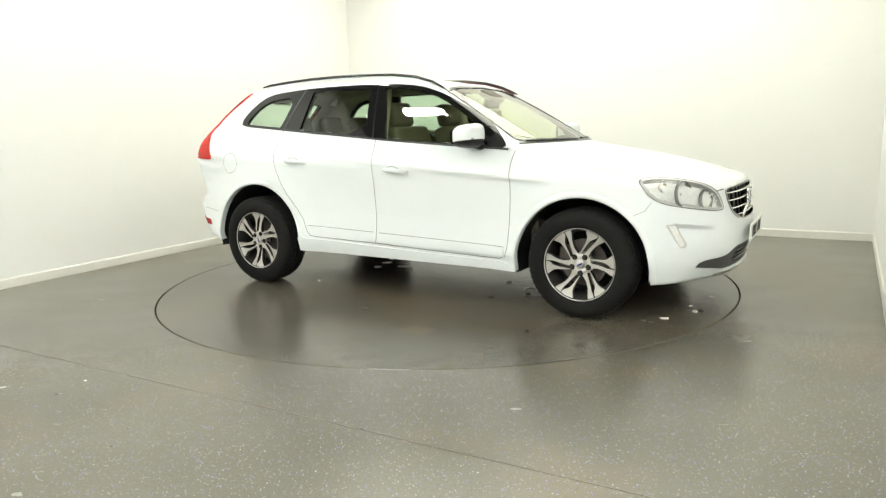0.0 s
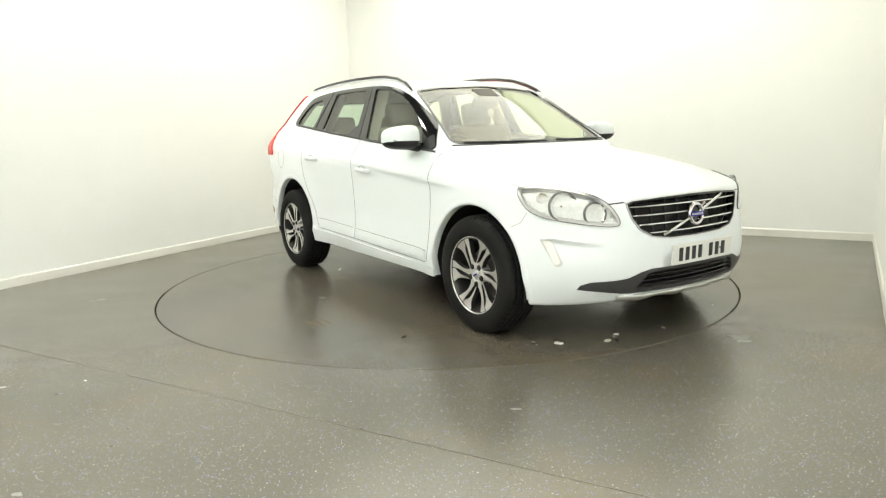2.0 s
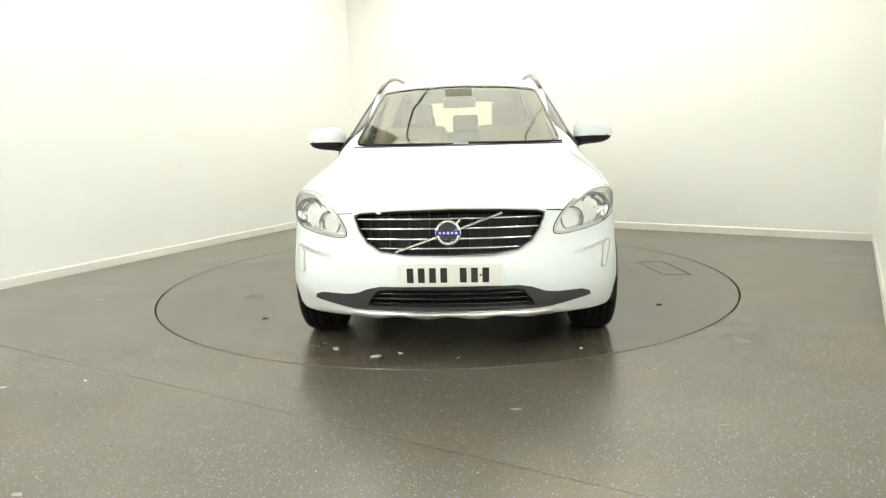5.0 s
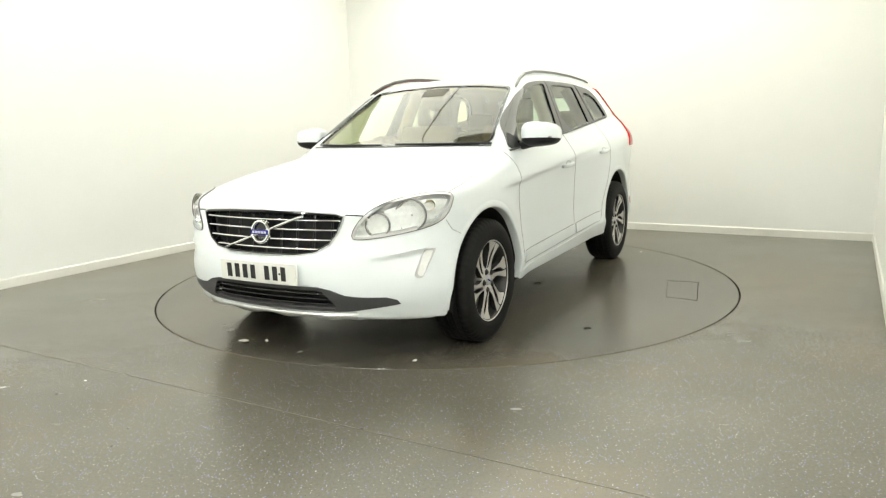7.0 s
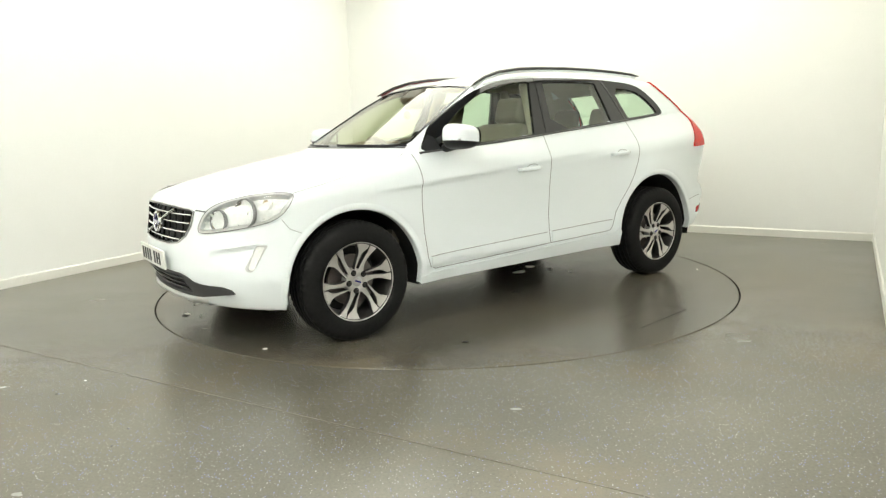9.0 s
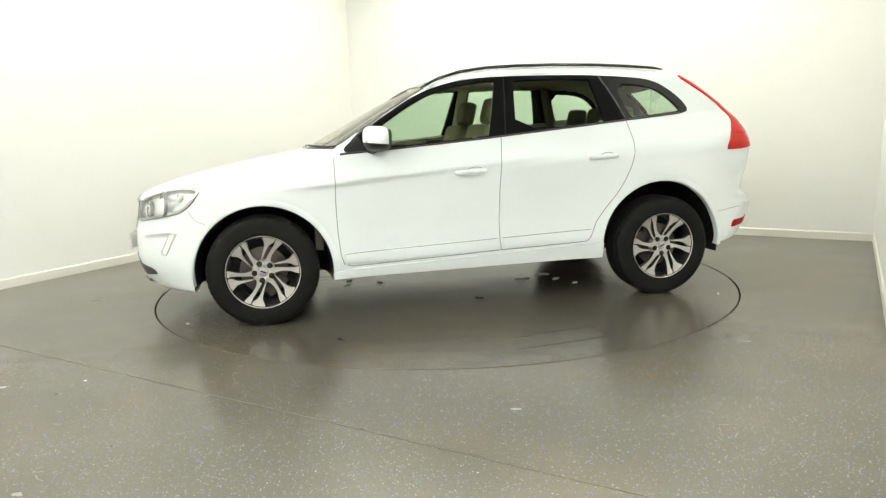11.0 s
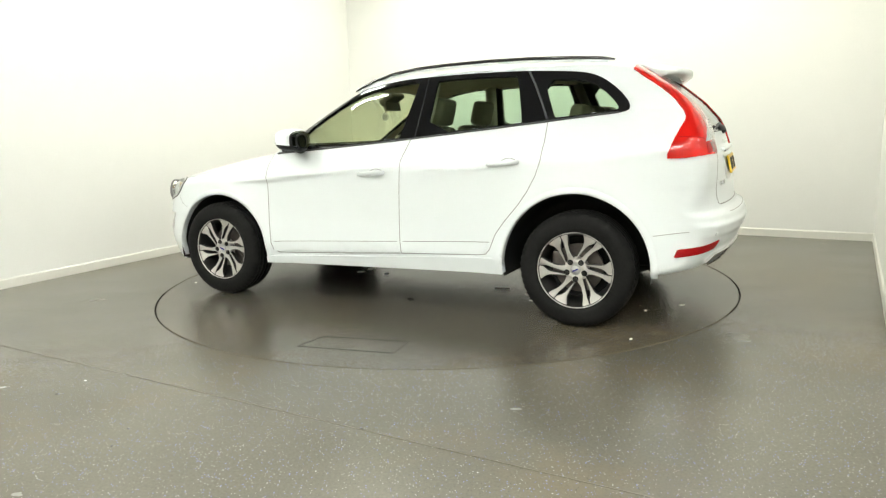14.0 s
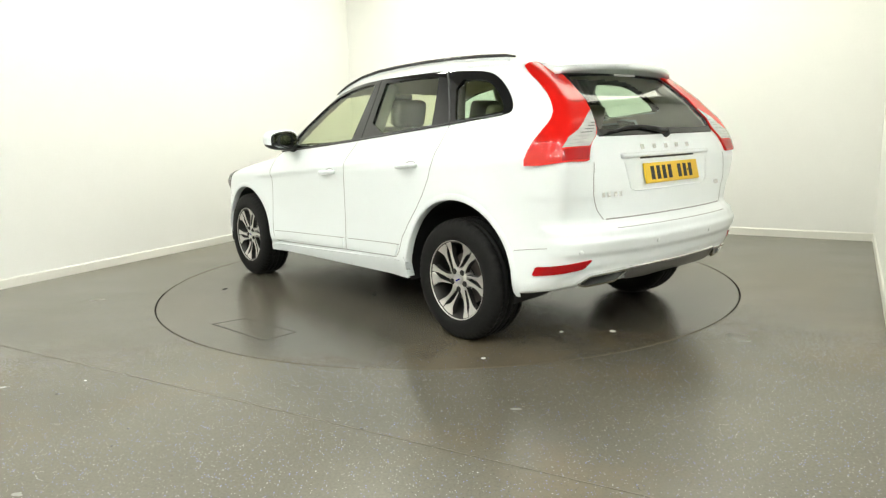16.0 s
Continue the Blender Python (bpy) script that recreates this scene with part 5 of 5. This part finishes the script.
def cabin(car):
    for s in (1, -1):
        seat = part("front_seat", cushion(0.54, 0.52, 0.17, pose(0.20, 0.38 * s, 0.62, 0, -6, 0)), CLOTH, car, "dark cloth front seat", smooth=True)
        part("backrest", cushion(0.15, 0.50, 0.64, pose(-0.14, 0.38 * s, 0.93, 0, -18, 0), 0.06), CLOTH, seat, smooth=True)
        part("headrest", cushion(0.10, 0.27, 0.19, pose(-0.285, 0.38 * s, 1.335, 0, -14, 0), 0.045), CLOTH, seat, smooth=True)
        for d in (-0.06, 0.06):
            part("headrest_post", tube([(-0.23, 0.38 * s + d, 1.16), (-0.27, 0.38 * s + d, 1.28)], 0.008, 8), CHROME, seat, smooth=True)
    bench = part("rear_seat", cushion(0.52, 0.98, 0.18, pose(-0.93, 0, 0.64, 0, -6, 0)), CLOTH, car, "dark cloth rear bench", smooth=True)
    part("rear_backrest", cushion(0.16, 1.28, 0.34, pose(-1.205, 0, 1.02, 0, -20, 0), 0.06), CLOTH, bench, smooth=True)
    for y in (-0.42, 0.0, 0.42):
        part("headrest", cushion(0.09, 0.25, 0.17, pose(-1.285, y, 1.265, 0, -14, 0), 0.042), CLOTH, bench, smooth=True)
    part("parcel_shelf", box(0.5, 1.2, 0.02, pose(-1.66, 0, 1.10), 0.005), TRIM, car, "dark load cover")
    dash = part("dashboard", cushion(0.52, 1.36, 0.20, pose(0.74, 0, 0.985, 0, 6, 0), 0.07), TRIM, car, "dark dashboard", smooth=True)
    part("centre_console", cushion(0.34, 0.26, 0.42, pose(0.48, 0, 0.80, 0, -25, 0), 0.03), TRIM, dash, smooth=True)
    part("instrument_hood", cushion(0.18, 0.34, 0.09, pose(0.58, -0.38, 1.085, 0, 8, 0), 0.04), TRIM, dash, smooth=True)
    ring = []
    m = pose(0.40, -0.38, 1.00, 0, -62, 0)
    a = np.linspace(0, 2 * np.pi, 41)
    bm = tube([m @ Vector((0.185 * math.cos(b), 0.185 * math.sin(b), 0)) for b in a], 0.016, 8, 1.0, (0.88, 0, 0.47))
    wheel_ob = part("steering_wheel", bm, TRIM, car, "dark steering wheel on the right-hand side", smooth=True)
    part("steering_boss", cushion(0.10, 0.16, 0.05, m, 0.02), TRIM, wheel_ob, smooth=True)
    for b in (0, 2.2, 4.1):
        part("steering_spoke", tube([m @ Vector((0.03 * math.cos(b), 0.03 * math.sin(b), 0)), m @ Vector((0.18 * math.cos(b), 0.18 * math.sin(b), 0))], 0.014, 8, 1.5, (0.88, 0, 0.47)), TRIM, wheel_ob, smooth=True)
    part("rear_view_mirror", cushion(0.03, 0.24, 0.07, pose(0.34, 0, 1.405, 0, 12, 0), 0.014), TRIM, car, "dark rear-view mirror", smooth=True)
    part("sensor_box", cushion(0.14, 0.20, 0.05, pose(0.34, 0, 1.462, 0, 30, 0), 0.02), TRIM, car, "camera housing behind the windscreen", smooth=True)
    tag = part("air_freshener", lathe([(0.001, 0.005), (0.020, 0.005), (0.030, 0.003), (0.031, 0.0), (0.030, -0.003), (0.020, -0.005), (0.001, -0.005)], pose(0.407, 0.0, 1.326, 90, 0, 0), 28), PLATE_W, car,
               "round pale air freshener hanging from the mirror", smooth=True)
    part("cord", tube([(0.407, 0, 1.356), (0.385, 0, 1.385), (0.36, 0, 1.41)], 0.002, 6), TRIM, tag)
    part("cabin_floor", box(2.9, 0.90, 0.04, pose(-0.50, 0, 0.46)), TRIM, car, "dark cabin floor")
    part("firewall", box(0.05, 1.5, 0.55, pose(1.02, 0, 0.72)), TRIM, car)
    for s in (1, -1):
        part("pillar_trim", tube([(-0.25, 0.700 * s, 1.10), (-0.28, 0.605 * s, 1.35), (-0.30, 0.53 * s, 1.53)], 0.045, 8, 1.3, (1, 0, 0)), LINER, car, "pale inner pillar trim", smooth=True)
        part("pillar_trim", tube([(-1.14, 0.655 * s, 1.20), (-1.08, 0.595 * s, 1.38), (-1.03, 0.53 * s, 1.53)], 0.036, 8, 1.3, (1, 0, 0)), TRIM, car, "dark inner pillar trim", smooth=True)


def build_car():
    car = tagged(new("car"), "white five-door estate car with black roof rails, parked on the turntable", "car")
    body, doors, bonnet, bumper_f, bumper_r, tailgate = car_body(car)
    shut_lines(car, doors, bonnet, bumper_f, bumper_r, tailgate)
    glazing(car, doors, tailgate)
    arches(car, body)
    wheels(car)
    front(car, bumper_f)
    rear(car, tailgate, bumper_r)
    sides(car, body, doors)
    cabin(car)
    return car


CAR = build_car()


# ---- the turntable and what lies on it (in the car's heading) ----
def turntable():
    r = TABLE_R - 0.011
    bm = lathe([(0.0001, 0.0), (0.8, 0.0), (1.6, 0.0), (r - 0.003, 0.0), (r, -0.003), (r, -0.045), (0.0001, -0.045)], None, 180)
    t = tagged(part("turntable", bm, DISC), "round grey turntable set flush in the floor, turning slowly", "turntable")
    a = [(0.0, 1.834), (-0.588, 1.752), (-0.568, 1.530), (-0.03, 1.620)]
    for p, q in zip(a, a[1:] + a[:1]):
        p, q = Vector((*p, 0)) + Vector((OFFSET[0], OFFSET[1], 0)), Vector((*q, 0)) + Vector((OFFSET[0], OFFSET[1], 0))
        d = q - p
        part("hatch_joint", box(d.length, 0.005 if p.y > 1.95 else 0.0014, 0.003, Matrix.Translation((p + q) / 2 + Vector((0, 0, 0.0002))) @ pose(0, 0, 0, 0, 0, math.degrees(math.atan2(d.y, d.x)))), PIT, t)
    for i in range(6):
        for j in range(3):
            m = pose(0.573 + OFFSET[0] - 0.075 + 0.03 * i + 0.012 * j, -1.57 + OFFSET[1] - 0.05 + 0.05 * j, 0.0004, 0, 0, 62)
            part("tread_print", box(0.034, 0.006, 0.001, m), PRINT, t, "brown tyre tread print")
    return t


def scraps():
    rng = random.Random(4)
    obs = []
    spots = ((0.792, -0.130, 0.035), (0.768, -0.266, 0.045), (0.527, -0.123, 0.045), (-0.611, 0.103, 0.080), (-0.838, -0.006, 0.060), (-0.875, 0.193, 0.042), (-0.947, 0.374, 0.022), (-1.93, 0.165, 0.018), (-1.726, 0.39, 0.012), (1.897, 0.697, 0.014), (1.863, -0.682, 0.030), (2.005, -0.430, 0.030),
             (-0.949, -0.682, 0.015), (-1.75, 1.05, 0.012), (1.95, -0.30, 0.014))
    for x, y, r in spots:
        bm = bmesh.new()
        n = 9
        loop = [(r * rng.uniform(0.6, 1.15) * math.cos(2 * math.pi * k / n), 0.6 * r * rng.uniform(0.6, 1.2) * math.sin(2 * math.pi * k / n)) for k in range(n)]
        top = [bm.verts.new((a, b, 0.003 + rng.uniform(0, 0.003))) for a, b in loop]
        low = [bm.verts.new((a, b, 0.0)) for a, b in loop]
        mid = bm.verts.new((0, 0, 0.006))
        for k in range(n):
            j = (k + 1) % n
            bm.faces.new((low[k], low[j], top[j], top[k]))
            bm.faces.new((top[k], top[j], mid))
        bmesh.ops.recalc_face_normals(bm, faces=bm.faces)
        ob = tagged(part("floor_scrap", bm, SCRAP), "small pale scrap lying on the turntable under the car", "litter", "scraps on the turntable")
        obs.append((ob, x + OFFSET[0], y + OFFSET[1], rng.uniform(0, 360)))
    darks = ((0.826, -0.422, 0.03), (2.031, -0.387, 0.02), (0.62, -0.62, 0.02), (1.2, -1.30, 0.02), (0.95, 1.35, 0.02), (-0.1, 0.62, 0.03))
    for x, y, r in darks:
        bm = box(2 * r, r, 0.004, pose(0, 0, 0.002), 0.0015)
        ob = tagged(part("dirt_crumb", bm, RUBBER), "dark crumb of dirt on the turntable", "dirt", "crumbs on the turntable")
        obs.append((ob, x + OFFSET[0], y + OFFSET[1], rng.uniform(0, 360)))
    return obs


OFFSET = (0.0283, 0.1523)
TABLE = turntable()
SCRAPS = scraps()


def floor_specks():
    """Specks on the fixed floor near the camera."""
    for x, y, r, mat, lab in SPECKS:
        bm = lathe([(0.0001, 0.003), (r * 0.7, 0.0025), (r, 0.0)], pose(x, y, 0.0), 9)
        tagged(part("floor_speck", bm, mat), lab, "litter", "specks on the floor")


SPECKS = ((-1.854, -2.273, 0.006, PLATE_W, "white speck on the grey floor"),
          (-1.902, -2.453, 0.008, RUBBER, "dark speck on the grey floor"),
          (-1.365, -2.879, 0.005, RUBBER, "dark speck on the grey floor"),
          (-1.355, -3.044, 0.005, RUBBER, "dark speck on the grey floor"),
          (1.851, -1.695, 0.008, RUBBER, "dark speck on the grey floor"),
          (-0.367, -2.945, 0.006, RUBBER, "dark speck on the grey floor"))
floor_specks()

# heading of the car and the turntable, in degrees
HEADINGS = [(0.0, -30.45), (0.5, -36.72), (1.0, -43.28), (1.5, -49.34), (2.0, -55.90), (2.5, -61.96), (3.0, -68.55), (3.5, -74.72), (4.0, -81.21), (4.5, -87.29), (7.0, -118.76), (7.5, -124.78), (8.0, -131.26), (8.5, -137.35), (9.0, -143.75), (11.5, -174.25), (12.0, -180.82), (12.5, -186.51), (13.0, -192.91), (13.5, -198.73), (14.0, -205.20), (14.5, -211.08), (15.0, -217.48), (15.5, -223.50), (16.0, -229.99)]


def motions():
    table, body = [], []
    loose = [[] for _ in SCRAPS]
    for t, h in HEADINGS:
        m = pose(0, 0, 0, 0, 0, h)
        table.append((t, m))
        body.append((t, m @ pose(OFFSET[0], OFFSET[1], 0.0)))
        for rows, (ob, x, y, a) in zip(loose, SCRAPS):
            rows.append((t, m @ pose(x, y, 0.0, 0, 0, a)))
    walk(TABLE, table)
    walk(CAR, body)
    for rows, (ob, x, y, a) in zip(loose, SCRAPS):
        walk(ob, rows)


motions()
